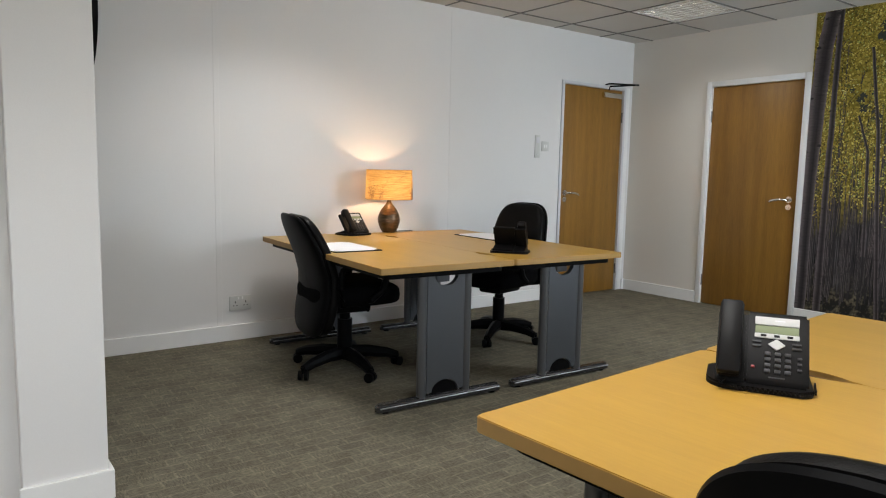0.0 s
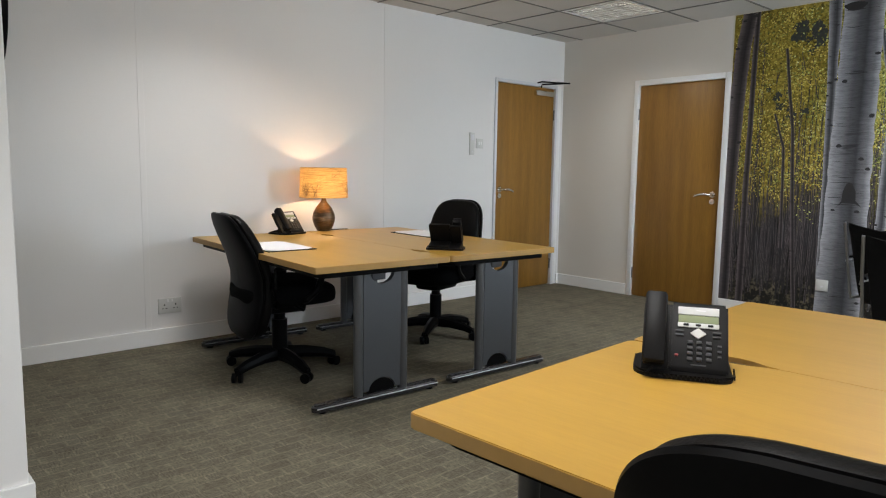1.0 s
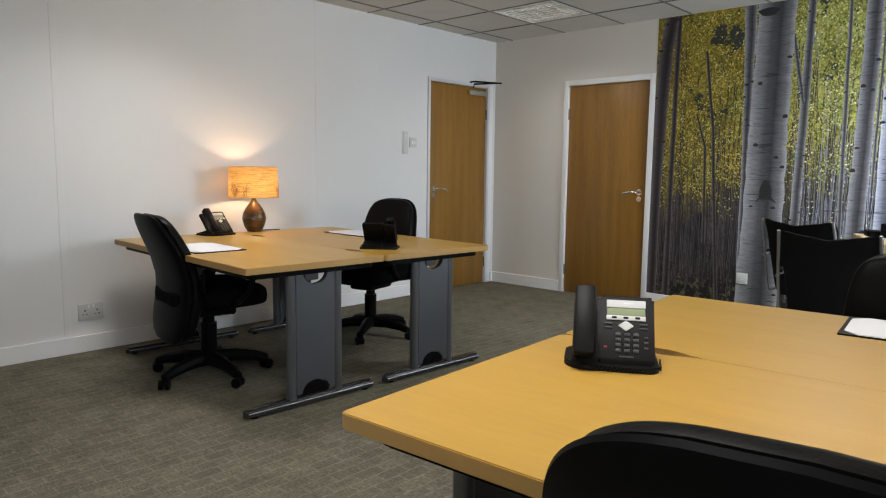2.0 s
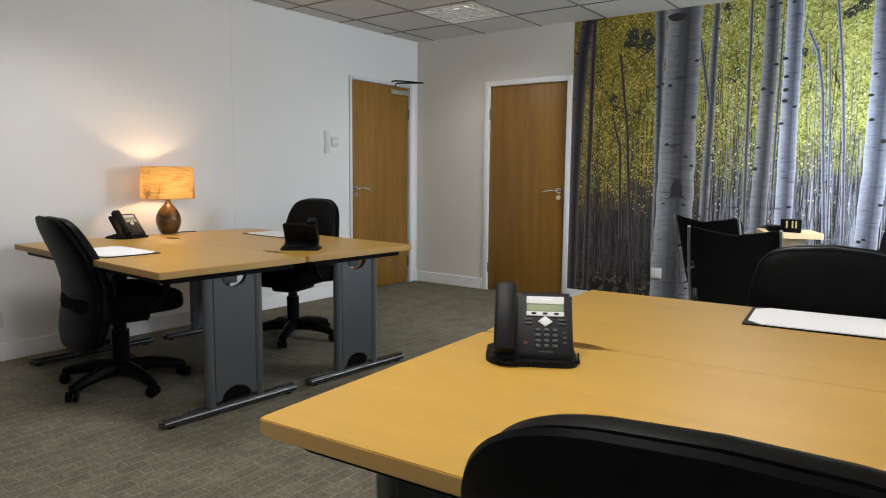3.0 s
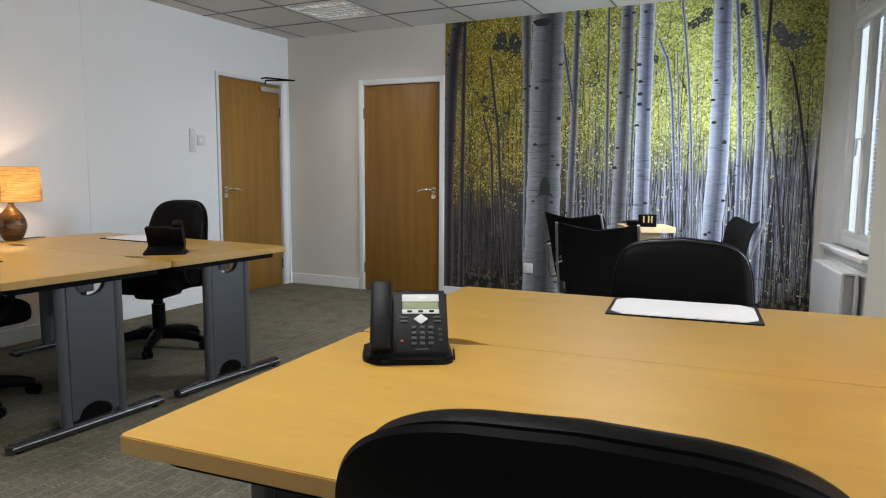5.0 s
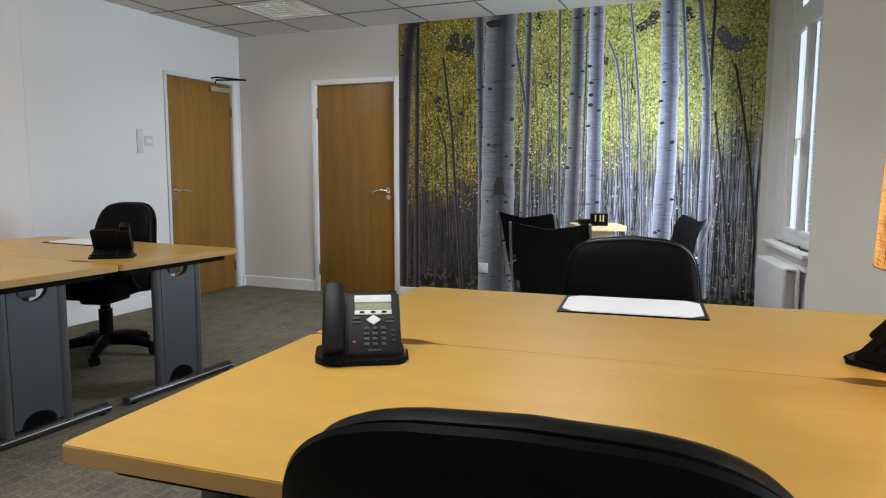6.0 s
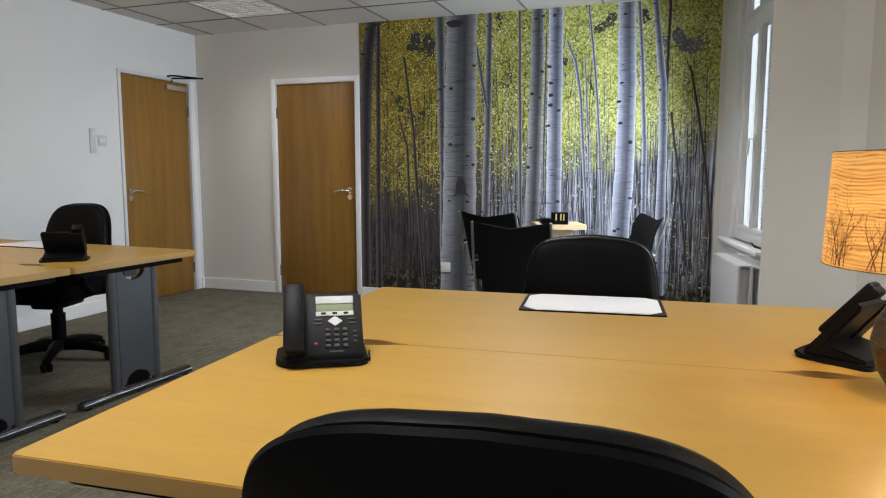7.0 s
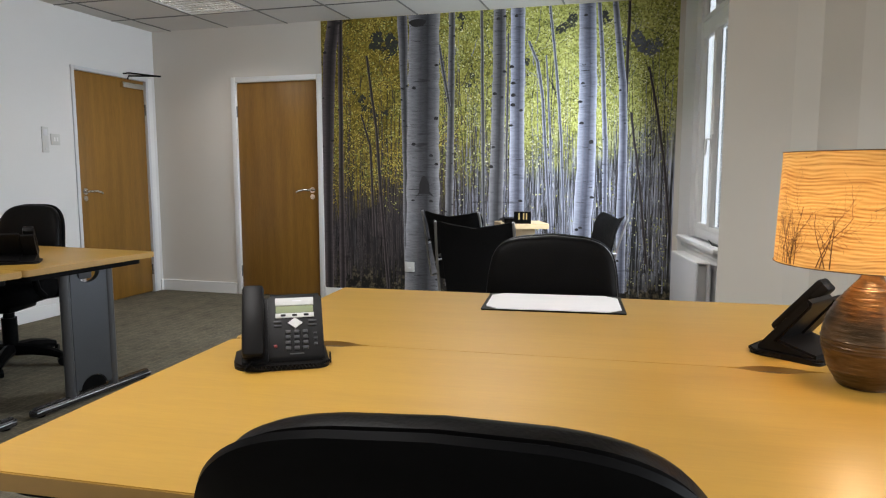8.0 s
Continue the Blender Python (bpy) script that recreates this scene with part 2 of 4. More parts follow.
# ceiling: mineral tiles in a grid of bars
bm = B()
xs = [GX + STEP * k for k in range(-13, 2)]
ys = [GY + STEP * k for k in range(-11, 3)]
for x in xs:
    for y in ys:
        if any(abs(x - fx) < 0.01 and abs(y - fy) < 0.01 for fx, fy in FITTINGS):
            continue
        x0, x1, y0, y1 = max(x + 0.007, XB), min(x + STEP - 0.007, XW), max(y + 0.007, YS), min(y + STEP - 0.007, YW)
        if x1 - x0 > 0.02 and y1 - y0 > 0.02:
            box(bm, x0, x1, y0, y1, H + 0.004 + random.uniform(0, 0.002), H + 0.02)
for x in xs:
    if XB < x < XW:
        box(bm, x - 0.007, x + 0.007, YS, YW, H, H + 0.03, index=1)
for y in ys:
    if YS < y < YW:
        box(bm, XB, XW, y - 0.0068, y + 0.0068, H - 0.0005, H + 0.03, index=1)
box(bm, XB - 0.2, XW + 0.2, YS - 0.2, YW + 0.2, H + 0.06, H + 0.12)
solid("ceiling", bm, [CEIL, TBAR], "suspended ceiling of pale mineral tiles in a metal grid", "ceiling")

# canted window wall, and the pier that stands before its near end
CANT = 9.7
WM = pose(XW, 0.345, 0, 0, 0, CANT)  # local -x runs along the wall towards the camera, +y into the room
WX0, WX1, WZ0, WZ1 = -1.325, -0.363, 0.69, 2.43
bm = B()
box(bm, WX1, 0.3, -0.085, 0, 0, H + 0.1)
box(bm, WX0, WX1, -0.085, 0, 0, WZ0)
box(bm, WX0, WX1, -0.085, 0, WZ1, H + 0.1)
bmesh.ops.transform(bm, matrix=WM, verts=bm.verts)
solid("wall_window", bm, TRIM, "white painted wall round a tall casement window", "wall")
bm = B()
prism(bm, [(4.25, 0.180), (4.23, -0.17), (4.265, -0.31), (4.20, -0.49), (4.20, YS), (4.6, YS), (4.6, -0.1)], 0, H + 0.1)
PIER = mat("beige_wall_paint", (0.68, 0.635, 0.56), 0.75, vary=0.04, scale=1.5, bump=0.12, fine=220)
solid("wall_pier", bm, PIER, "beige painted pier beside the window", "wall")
# left pier near the camera
bm = B()
box(bm, 0.13, 0.388, 3.165, 3.75, 0, H + 0.1, 0.004)
box(bm, -0.9, 0.13, 3.24, 3.65, 0, H + 0.1)
solid("wall_column", bm, WALL, "off-white painted column standing in the office", "wall")


def skirting(name, x0, x1, y0, y1):
    bm = B()
    box(bm, x0, x1, y0, y1, 0, 0.105, 0.003)
    return solid(name, bm, TRIM, "white gloss-painted skirting board", "baseboard")


skirting("baseboard", XB, D1[0] - 0.05, YW - 0.018, YW)
skirting("baseboard", D1[1] + 0.093, XW, YW - 0.018, YW)
skirting("baseboard", XW - 0.018, XW, D2[1] + 0.052, YW - 0.018)
skirting("baseboard", XW - 0.018, XW, 0.385, D2[0] - 0.052)
skirting("baseboard", 0.12, 0.404, 3.149, 3.165)
skirting("baseboard", 0.388, 0.404, 3.165, 3.75)

# ---- desks ----


def desk(sign, depth, length, height, m, label, group, slots):
    """A cantilever desk: its joint edge along local +y from the origin, its top towards sign * x."""
    d = thing("desk", label, "desk", m, group)
    s = sign
    arc = []
    for yc in slots:
        for i in range(13):
            u = -1 + 2 * i / 12
            arc.append((0.0006 + 0.030 * (0.5 + 0.5 * math.cos(math.pi * u)), yc + 0.105 * u))
    out = [(0.022, 0), (depth - 0.012, 0), (depth - 0.003, 0.004), (depth, 0.012), (depth, length - 0.012), (depth - 0.012, length), (0.022, length), (0.004, length - 0.012)]
    out += arc[::-1] + [(0.0006, 0.03), (0.005, 0.010), (0.013, 0.003)]
    out = [(s * x, y) for x, y in out]
    bm = prism(B(), out, height - 0.031, height, top=0, side=1)
    edges = [e for e in bm.edges if abs(e.verts[0].co.z - e.verts[1].co.z) < 1e-5]
    bmesh.ops.bevel(bm, geom=edges, offset=0.002, segments=2, affect="EDGES")
    part("tabletop", bm, [BEECH, BEECH_EDGE], d, "warm beech-effect laminate top")
    for yc in slots:
        part("grommet_insert", box(B(), 0.0 * s, s * 0.036, yc - 0.10, yc + 0.10, height - 0.02, height - 0.012), BROWN, d, "dark brown cable slot insert")
    # under-frame
    bm = prism(B(), [(s * x, y) for x, y in rounded(0.04, depth - 0.045, 0.035, length - 0.03, 0.05)], height - 0.060, height - 0.0315)
    part("underframe", bm, BLACK, d)
    part("beam", box(B(), s * 0.36, s * 0.44, 0.08, length - 0.08, height - 0.10, height - 0.045, 0.006), STEEL, d)
    for y, k in ((0.07, 0), (length - 0.09, 1)):
        leg = part("leg", leg_mesh(s, y, height), [STEEL, STEEL_L], d, "grey steel cantilever leg with a cut-out panel")
        plug = prism(B(), [(s * (0.395 + 0.078 * math.cos(a)), 0.05 + 0.065 * math.sin(a)) for a in [math.pi * i / 10 for i in range(11)]], -0.010, 0.010, pose(0, y, 0, 90))
        part("cable_plug", plug, BLACK, leg, smooth=False)
        foot = prism(B(), rounded(-0.372, 0.372, -0.028, 0.028, 0.027), 0.012, 0.046, pose(s * 0.410, y, 0))
        hor = [e for e in foot.edges if abs(e.verts[0].co.z - e.verts[1].co.z) < 1e-5 and e.verts[0].co.z > 0.03]
        bmesh.ops.bevel(foot, geom=hor, offset=0.012, segments=3, affect="EDGES")
        part("foot", foot, FOOT, leg)
        # highlight along the foot's edge, modelled as a thin bright strip
        edge = [(s * 0.052, y - 0.0275, 0.030), (s * 0.07, y - 0.0285, 0.031), (s * 0.75, y - 0.0285, 0.031), (s * 0.768, y - 0.0275, 0.030)]
        part("foot_trim", tube(B(), edge, 0.003, 6), FOOT_GLINT, leg, "bright strip standing for the highlight along the foot's edge")
        for fx in (0.09, 0.73):
            part("glide", cyl(B(), (s * fx, y, 0), (s * fx, y, 0.016), 0.02, n=12), BLACK, leg)
    return d


def leg_mesh(s, y, height):
    bm = B()
    top = height - 0.06
    for x in (0.262, 0.528):
        cyl(bm, (s * x, y, 0.04), (s * x, y, top), 0.024, n=14)
        for f in bm.faces:
            f.material_index = 1
    n0 = len(bm.faces)
    # panel with half-round cut-outs above and below
    out = [(0.284, 0.10)] + [(0.395 + 0.080 * math.cos(a), 0.06 + 0.06 * math.sin(a)) for a in [math.pi - math.pi * i / 10 for i in range(11)]] + [(0.506, 0.10), (0.506, top)]
    out += [(0.395 + 0.07 * math.cos(a), top - 0.055 * math.sin(a)) for a in [math.pi * i / 10 for i in range(11)]] + [(0.284, top)]
    out[0] = (0.284, 0.06)
    out[12] = (0.506, 0.06)
    prism(bm, [(s * a, b) for a, b in out], -0.014, 0.014, pose(0, y, 0, 90))
    box(bm, s * 0.242, s * 0.548, y - 0.02, y + 0.02, top - 0.002, height - 0.042)
    return bm


MA = pose(2.361, 3.245, 0, 0, 0, -3.2)
MB = pose(1.548, 1.642, 0, 0, 0, 183.5)
SLOTS = (0.28, 1.33)
desk(-1, 0.795, 1.65, DESK, MA, "beech-topped office desk on grey steel legs, against the wall", "desk pair by the wall", SLOTS)
desk(1, 0.795, 1.65, DESK, MA @ pose(0.001, 0, 0), "beech-topped office desk on grey steel legs, nearer the doors", "desk pair by the wall", SLOTS)
desk(1, 0.815, 1.75, DESK, MB, "large beech-topped desk with a black phone on it", "desk pair in the room", SLOTS)
desk(-1, 0.815, 1.75, DESK, MB @ pose(-0.001, 0, 0), "large beech-topped desk with a paper blotter, facing its twin", "desk pair in the room", SLOTS)

# ---- office chairs ----


def office_chair(m, size, label, back_z, back_h, recline, half=0.28, square=0.56, curve=0.35, arch=0.0, star=20, reach=0.27, group="task chairs"):
    """A task chair that faces local +x; its origin on the floor under the column."""
    c = thing("office_chair", label, "office chair", m @ Matrix.Scale(size, 4), group)
    base = B()
    lathe(base, [(0.001, 0.12), (0.045, 0.115), (0.05, 0.08), (0.03, 0.06), (0.001, 0.06)], 16)
    for k in range(5):
        a = radians(72 * k + star)
        u = Vector((math.cos(a), math.sin(a), 0))
        tube(base, [u * 0.03 + Vector((0, 0, 0.098)), u * 0.14 + Vector((0, 0, 0.098)), u * 0.25 + Vector((0, 0, 0.082)), u * 0.315 + Vector((0, 0, 0.062))], [0.042, 0.036, 0.030, 0.024], 8)
    hub = part("star_base", base, BLACK, c, "five-armed black plastic base")
    for k in range(5):
        a = radians(72 * k + star)
        u, v = Vector((math.cos(a), math.sin(a), 0)), Vector((-math.sin(a + 0.6), math.cos(a + 0.6), 0))
        w = B()
        p = u * 0.315 + Vector((0, 0, 0.028))
        for side in (-1, 1):
            cyl(w, p + v * side * 0.008, p + v * side * 0.026, 0.028, n=14)
        cyl(w, p + Vector((0, 0, 0.012)), p + Vector((0, 0, 0.045)), 0.012, n=8)
        part("castor", w, BLACK, hub)
    part("column", cyl(cyl(B(), (0, 0, 0.10), (0, 0, 0.30), 0.044), (0, 0, 0.28), (0, 0, 0.40), 0.032), BLACK, c)
    mech = box(B(), -0.15, 0.13, -0.095, 0.095, 0.345, 0.415, 0.02)
    tube(mech, [(0.02, -0.06, 0.395), (0.03, -0.2, 0.40), (0.04, -0.26, 0.39)], 0.008, 6)
    part("mechanism", mech, BLACK, c)

    def saddle(p):
        x, y, z = p.z, p.y, p.x
        return Vector((0.02 + x, y, 0.462 + z - 0.10 * max(0, x - 0.12) ** 2 * 8 + 0.25 * y * y * (1 if z > 0 else 0.3)))

    part("seat", cushion(B(), 0.072, 0.262, 0.265, 0.6, 0.5, shape=saddle), FABRIC, c, "black upholstered seat")

    def bend(off):
        def f(p):
            v = p.z / back_h
            return Vector((-reach + off + p.x - recline * max(0.0, v + 0.2) ** 1.4 + 0.02 * math.cos(v * 3.0) + curve * p.y * p.y, p.y * (1 - 0.06 * v - 0.05 * v * v), back_z + p.z - arch * p.y * p.y * max(v, 0.0)))
        return f

    part("back_shell", cushion(B(), 0.030, half, back_h + 0.007, 0.7, square, 16, 80, shape=bend(-0.025)), BLACK, c, "black moulded back shell")
    part("backrest", cushion(B(), 0.046, half - 0.006, back_h + 0.003, 0.6, square - 0.02, 16, 80, shape=bend(0.018)), LEATHER, c, "black padded backrest")
    stem = tube(B(), [(-0.10, 0, 0.40), (-0.22, 0, 0.39), (-reach, 0, 0.43), (-reach - 0.005, 0, 0.56)], [0.022, 0.022, 0.02, 0.018], 8)
    part("back_stem", stem, BLACK, c)
    for side in (-1, 1):
        y = side * 0.27
        loop = [(-0.10, side * 0.18, 0.42), (-0.11, y, 0.43), (-0.13, y, 0.52), (-0.11, y, 0.62), (-0.05, y, 0.655), (0.08, y, 0.655), (0.13, y, 0.63), (0.145, y, 0.57), (0.12, y, 0.50), (0.06, y, 0.45), (0.02, side * 0.18, 0.42)]
        part("armrest", tube(B(), loop, 0.019, 8), BLACK, c)
    return c


CHAIR = "black padded office chair on castors, "
office_chair(pose(1.83, 4.12, 0, 0, 0, -7.8), 1.0, CHAIR + "tucked at the wall-side desk", 0.573, 0.335, 0.074, 0.255, 0.45, 0.37, star=60, reach=0.195)
office_chair(pose(3.10, 4.21, 0, 0, 0, 195), 0.96, CHAIR + "behind a blotter", 0.675, 0.305, 0.031, 0.225, 0.50, 0.32)
office_chair(pose(2.325, 0.916, 0, 0, 0, 183.4), 0.95, CHAIR + "facing the blotter desk", 0.681, 0.277, 0.0, 0.268, 0.27, 0.34, 0.5)
office_chair(pose(0.935, 0.803, 0, 0, 0, 5.7), 0.98, CHAIR + "raised high behind a desk", 0.604, 0.356, 0.105, 0.284, 0.385, 0.256, 0.365)

# ---- doors ----


def door(name, width, height, m, jamb, jamb_mat, label):
    """A door in its opening: local x along the wall from the handle side, -y into the room."""
    d = thing(name, label, "door", m)
    tagged(d, kind="structure")
    leaf = part("leaf", box(B(), 0.002, width - 0.002, 0.012, 0.052, 0.006, height - 0.002, 0.002), DOORWOOD, d, "oak-veneered flush door leaf")
    bm = B()
    for x0, x1 in ((-jamb, 0), (width, width + jamb)):
        box(bm, x0, x1, -0.014, 0.0, 0, height + jamb, 0.003)
        box(bm, max(x0, -0.03), min(x1, width + 0.03), 0.0005, 0.12, 0, height + 0.03)
    box(bm, 0, width, -0.014, 0.0, height, height + jamb, 0.003)
    box(bm, 0, width, 0.0005, 0.12, height, height + 0.03)
    part("door_frame", bm, jamb_mat, d)
    part("backing", box(B(), 0, width, 0.06, 0.11, 0, height), jamb_mat, d)
    hx = 0.065
    h = B()
    cyl(h, (hx, 0.012, 0.985), (hx, 0.002, 0.985), 0.027, n=20)
    tube(h, [(hx, 0.004, 0.985), (hx, -0.045, 0.985), (hx + 0.012, -0.056, 0.985), (hx + 0.06, -0.056, 0.987), (hx + 0.12, -0.050, 0.975), (hx + 0.135, -0.045, 0.965)], 0.010, 10)
    cyl(h, (hx, 0.012, 0.925), (hx, 0.003, 0.925), 0.024, n=20)
    part("door_handle", h, CHROME, d, "polished chrome lever handle")
    for z in (0.22, height - 0.26):
        part("hinge", cyl(B(), (width, 0.004, z - 0.05), (width, 0.004, z + 0.05), 0.007, n=10), STEEL_L, leaf)
    return d


MD1 = pose(D1[0], YW, 0)
d1 = door("door_1", D1[1] - D1[0], D1[2], MD1, 0.032, GREYTRIM, "oak-veneered office door, shut, in a grey-white frame")
part("casing", box(B(), 0.870, 0.925, -0.010, 0.0, 0.0, 2.015, 0.003), TRIM, d1, "white gloss casing by the corner")
closer = box(B(), 0.53, 0.79, -0.032, 0.012, 1.898, 1.948, 0.008)
part("door_closer", closer, CHROME, d1, "silver hydraulic door closer")
arm = tube(B(), [(0.60, -0.02, 1.975), (0.60, -0.03, 2.005), (0.86, -0.16, 2.03), (0.88, -0.15, 2.03), (0.62, -0.012, 2.035), (0.56, -0.01, 2.02)], 0.008, 6)
part("closer_arm", arm, BLACK, d1, "black folding closer arm")
d2 = door("door_2", D2[1] - D2[0], D2[2], pose(0, 0, 0), 0.048, TRIM, "oak-veneered office door, shut, in a white moulded frame")
for o in d2.children_recursive:
    for v in o.data.vertices:
        v.co = Vector((v.co.y, v.co.x, v.co.z))
    o.data.flip_normals()
d2.matrix_world = pose(XW, D2[0], 0)

# thin cover strips over the wall-board joints
for x in (1.43, 3.33):
    solid("trim", box(B(), x - 0.018, x + 0.018, YW - 0.003, YW, 0.11, H, 0.001), WALL, "painted cover strip over a wall-board joint", "trim")

# ---- sockets, switch and controls ----


def plate(name, m, w, h, label, category, holes):
    """A moulded plate on a wall, facing local -y."""
    p = thing(name, label, category, m)
    part("faceplate", box(B(), -w / 2, w / 2, -0.009, 0, -h / 2, h / 2, 0.003), IVORY, p)
    for x, z, sx, sz, material, nm in holes:
        part(nm, box(B(), x - sx / 2, x + sx / 2, -0.0115, -0.004, z - sz / 2, z + sz / 2, 0.0008), material, p)
    return p


pins = []
for cx in (-0.036, 0.036):
    pins += [(cx, 0.008, 0.006, 0.012, BLACK, "pin_hole"), (cx - 0.011, -0.016, 0.009, 0.005, BLACK, "pin_hole"), (cx + 0.011, -0.016, 0.009, 0.005, BLACK, "pin_hole")]
pins += [(-0.014, 0.034, 0.011, 0.018, TRIM, "rocker"), (0.014, 0.034, 0.011, 0.018, TRIM, "rocker")]
plate("wall_socket", pose(1.568, YW, 0.25), 0.15, 0.10, "white double wall socket above the skirting", "socket", pins)
plate("light_switch", pose(4.395, YW, 1.405), 0.088, 0.088, "white square light switch beside the door", "light switch", [(-0.012, 0, 0.014, 0.03, TRIM, "rocker"), (0.014, 0, 0.014, 0.03, TRIM, "rocker")])
plate("wall_control", pose(4.298, YW, 1.40), 0.062, 0.20, "slim cream wall-mounted remote control in its holder", "remote control", [(0, -0.07, 0.012, 0.012, GREYTRIM, "button"), (0, 0.055, 0.04, 0.05, GREYTRIM, "display")])
m5 = pose(XW - 0.009, 2.545, 0.325, 0, 0, -90)
plate("wall_socket", m5, 0.088, 0.086, "white single wall outlet on the forest mural", "socket", [(0, -0.01, 0.02, 0.012, GREYTRIM, "pin_hole")])

# ---- forest mural: a flat print on the end wall ----


def print_nodes(name):
    m = bpy.data.materials.new(name)
    m.use_nodes = True
    t = m.node_tree
    p = t.nodes["Principled BSDF"]
    p.inputs["Roughness"].default_value = 0.55
    p.inputs["Specular IOR Level"].default_value = 0.3
    return m, t, p


def node(t, kind, **inputs):
    n = t.nodes.new(kind)
    for k, v in inputs.items():
        n.inputs[k.replace("_", " ")].default_value = v
    return n


def ramp(t, fac, stops, mode="LINEAR"):
    r = t.nodes.new("ShaderNodeValToRGB")
    r.color_ramp.interpolation = mode
    e = r.color_ramp.elements
    while len(e) < len(stops):
        e.new(0.5)
    for one, (at, c) in zip(e, stops):
        one.position = at
        one.color = (*c, 1) if len(c) == 3 else c
    t.links.new(fac, r.inputs[0])
    return r.outputs[0]


def math_node(t, op, a, b=None):
    n = t.nodes.new("ShaderNodeMath")
    n.operation = op
    for k, v in ((0, a), (1, b)):
        if v is None:
            continue
        if isinstance(v, (int, float)):
            n.inputs[k].default_value = v
        else:
            t.links.new(v, n.inputs[k])
    return n.outputs[0]


def blend(t, fac, a, b, how="MIX"):
    n = t.nodes.new("ShaderNodeMix")
    n.data_type, n.blend_type = "RGBA", how
    for k, v in ((0, fac), (6, a), (7, b)):
        if isinstance(v, (int, float)):
            n.inputs[k].default_value = v
        elif isinstance(v, tuple):
            n.inputs[k].default_value = (*v, 1)
        else:
            t.links.new(v, n.inputs[k])
    return n.outputs[2]


def forest_print():
    m, t, p = print_nodes("forest_print")
    co = t.nodes.new("ShaderNodeTexCoord").outputs["Object"]
    sep = t.nodes.new("ShaderNodeSeparateXYZ")
    t.links.new(co, sep.inputs[0])
    y, z = sep.outputs[1], sep.outputs[2]

    def noise_at(scale, detail=4, stretch=None, rough=0.6):
        n = node(t, "ShaderNodeTexNoise", Scale=scale, Detail=detail, Roughness=rough)
        src = co
        if stretch:
            mp = t.nodes.new("ShaderNodeMapping")
            mp.inputs["Scale"].default_value = stretch
            t.links.new(co, mp.inputs[0])
            src = mp.outputs[0]
        t.links.new(src, n.inputs[0])
        return n.outputs[0]

    def cells(scale):
        n = node(t, "ShaderNodeTexVoronoi", Scale=scale, Randomness=1.0)
        t.links.new(co, n.inputs["Vector"])
        s = t.nodes.new("ShaderNodeSeparateColor")
        t.links.new(n.outputs["Color"], s.inputs[0])
        return s.outputs[0]

    # behind the leaves: olive and golden shade, broken by dim foliage
    leaf = math_node(t, "ADD", math_node(t, "MULTIPLY", cells(70), 0.30), math_node(t, "ADD", math_node(t, "MULTIPLY", noise_at(24, 8, rough=0.85), 0.9), math_node(t, "MULTIPLY", noise_at(2.6, 4), 0.7)))
    leaves = ramp(t, math_node(t, "SUBTRACT", leaf, 0.45), [(0.14, (0.010, 0.012, 0.008)), (0.30, (0.10, 0.105, 0.016)), (0.48, (0.27, 0.28, 0.04)), (0.75, (0.56, 0.57, 0.14))])
    gold = ramp(t, math_node(t, "ADD", math_node(t, "MULTIPLY", math_node(t, "SUBTRACT", y, 1.75), 0.62), noise_at(1.6, 2)), [(0.45, (1.35, 1.35, 1.9)), (1.05, (0.75, 0.56, 0.42))])
    leaves = blend(t, 1.0, leaves, gold, "MULTIPLY")
    # far stems: a grey-lilac haze of upright lines, darker towards the doors
    lines = math_node(t, "ADD", math_node(t, "MULTIPLY", noise_at(1.0, 4, (1, 75, 1.2), 0.7), 0.8), math_node(t, "MULTIPLY", noise_at(1.0, 3, (1, 26, 3.0)), 0.4))
    haze = ramp(t, lines, [(0.44, (0.004, 0.004, 0.004)), (0.54, (0.035, 0.034, 0.038)), (0.62, (0.17, 0.18, 0.21)), (0.74, (0.60, 0.63, 0.75))])
    dim = ramp(t, math_node(t, "ADD", math_node(t, "MULTIPLY", y, 0.3), math_node(t, "MULTIPLY", noise_at(2.5, 3), 0.3)), [(0.55, (1.0, 1.0, 1.0)), (0.82, (0.22, 0.19, 0.17))])
    haze = blend(t, 1.0, haze, dim, "MULTIPLY")
    lower = math_node(t, "ADD", math_node(t, "ADD", z, math_node(t, "MULTIPLY", noise_at(5.5, 5, rough=0.7), 0.8)), math_node(t, "MULTIPLY", y, 0.20))
    both = blend(t, ramp(t, math_node(t, "SUBTRACT", lower, 1.42), [(0.30, (0, 0, 0)), (0.75, (1, 1, 1))]), haze, leaves)
    ground = ramp(t, noise_at(30, 5), [(0.48, (0.010, 0.009, 0.008)), (0.80, (0.26, 0.22, 0.14))])
    low = ramp(t, math_node(t, "ADD", z, math_node(t, "MULTIPLY", noise_at(4, 3), 0.3)), [(0.36, (1, 1, 1)), (0.62, (0, 0, 0))])
    t.links.new(blend(t, low, both, ground), p.inputs["Base Color"])
    return m


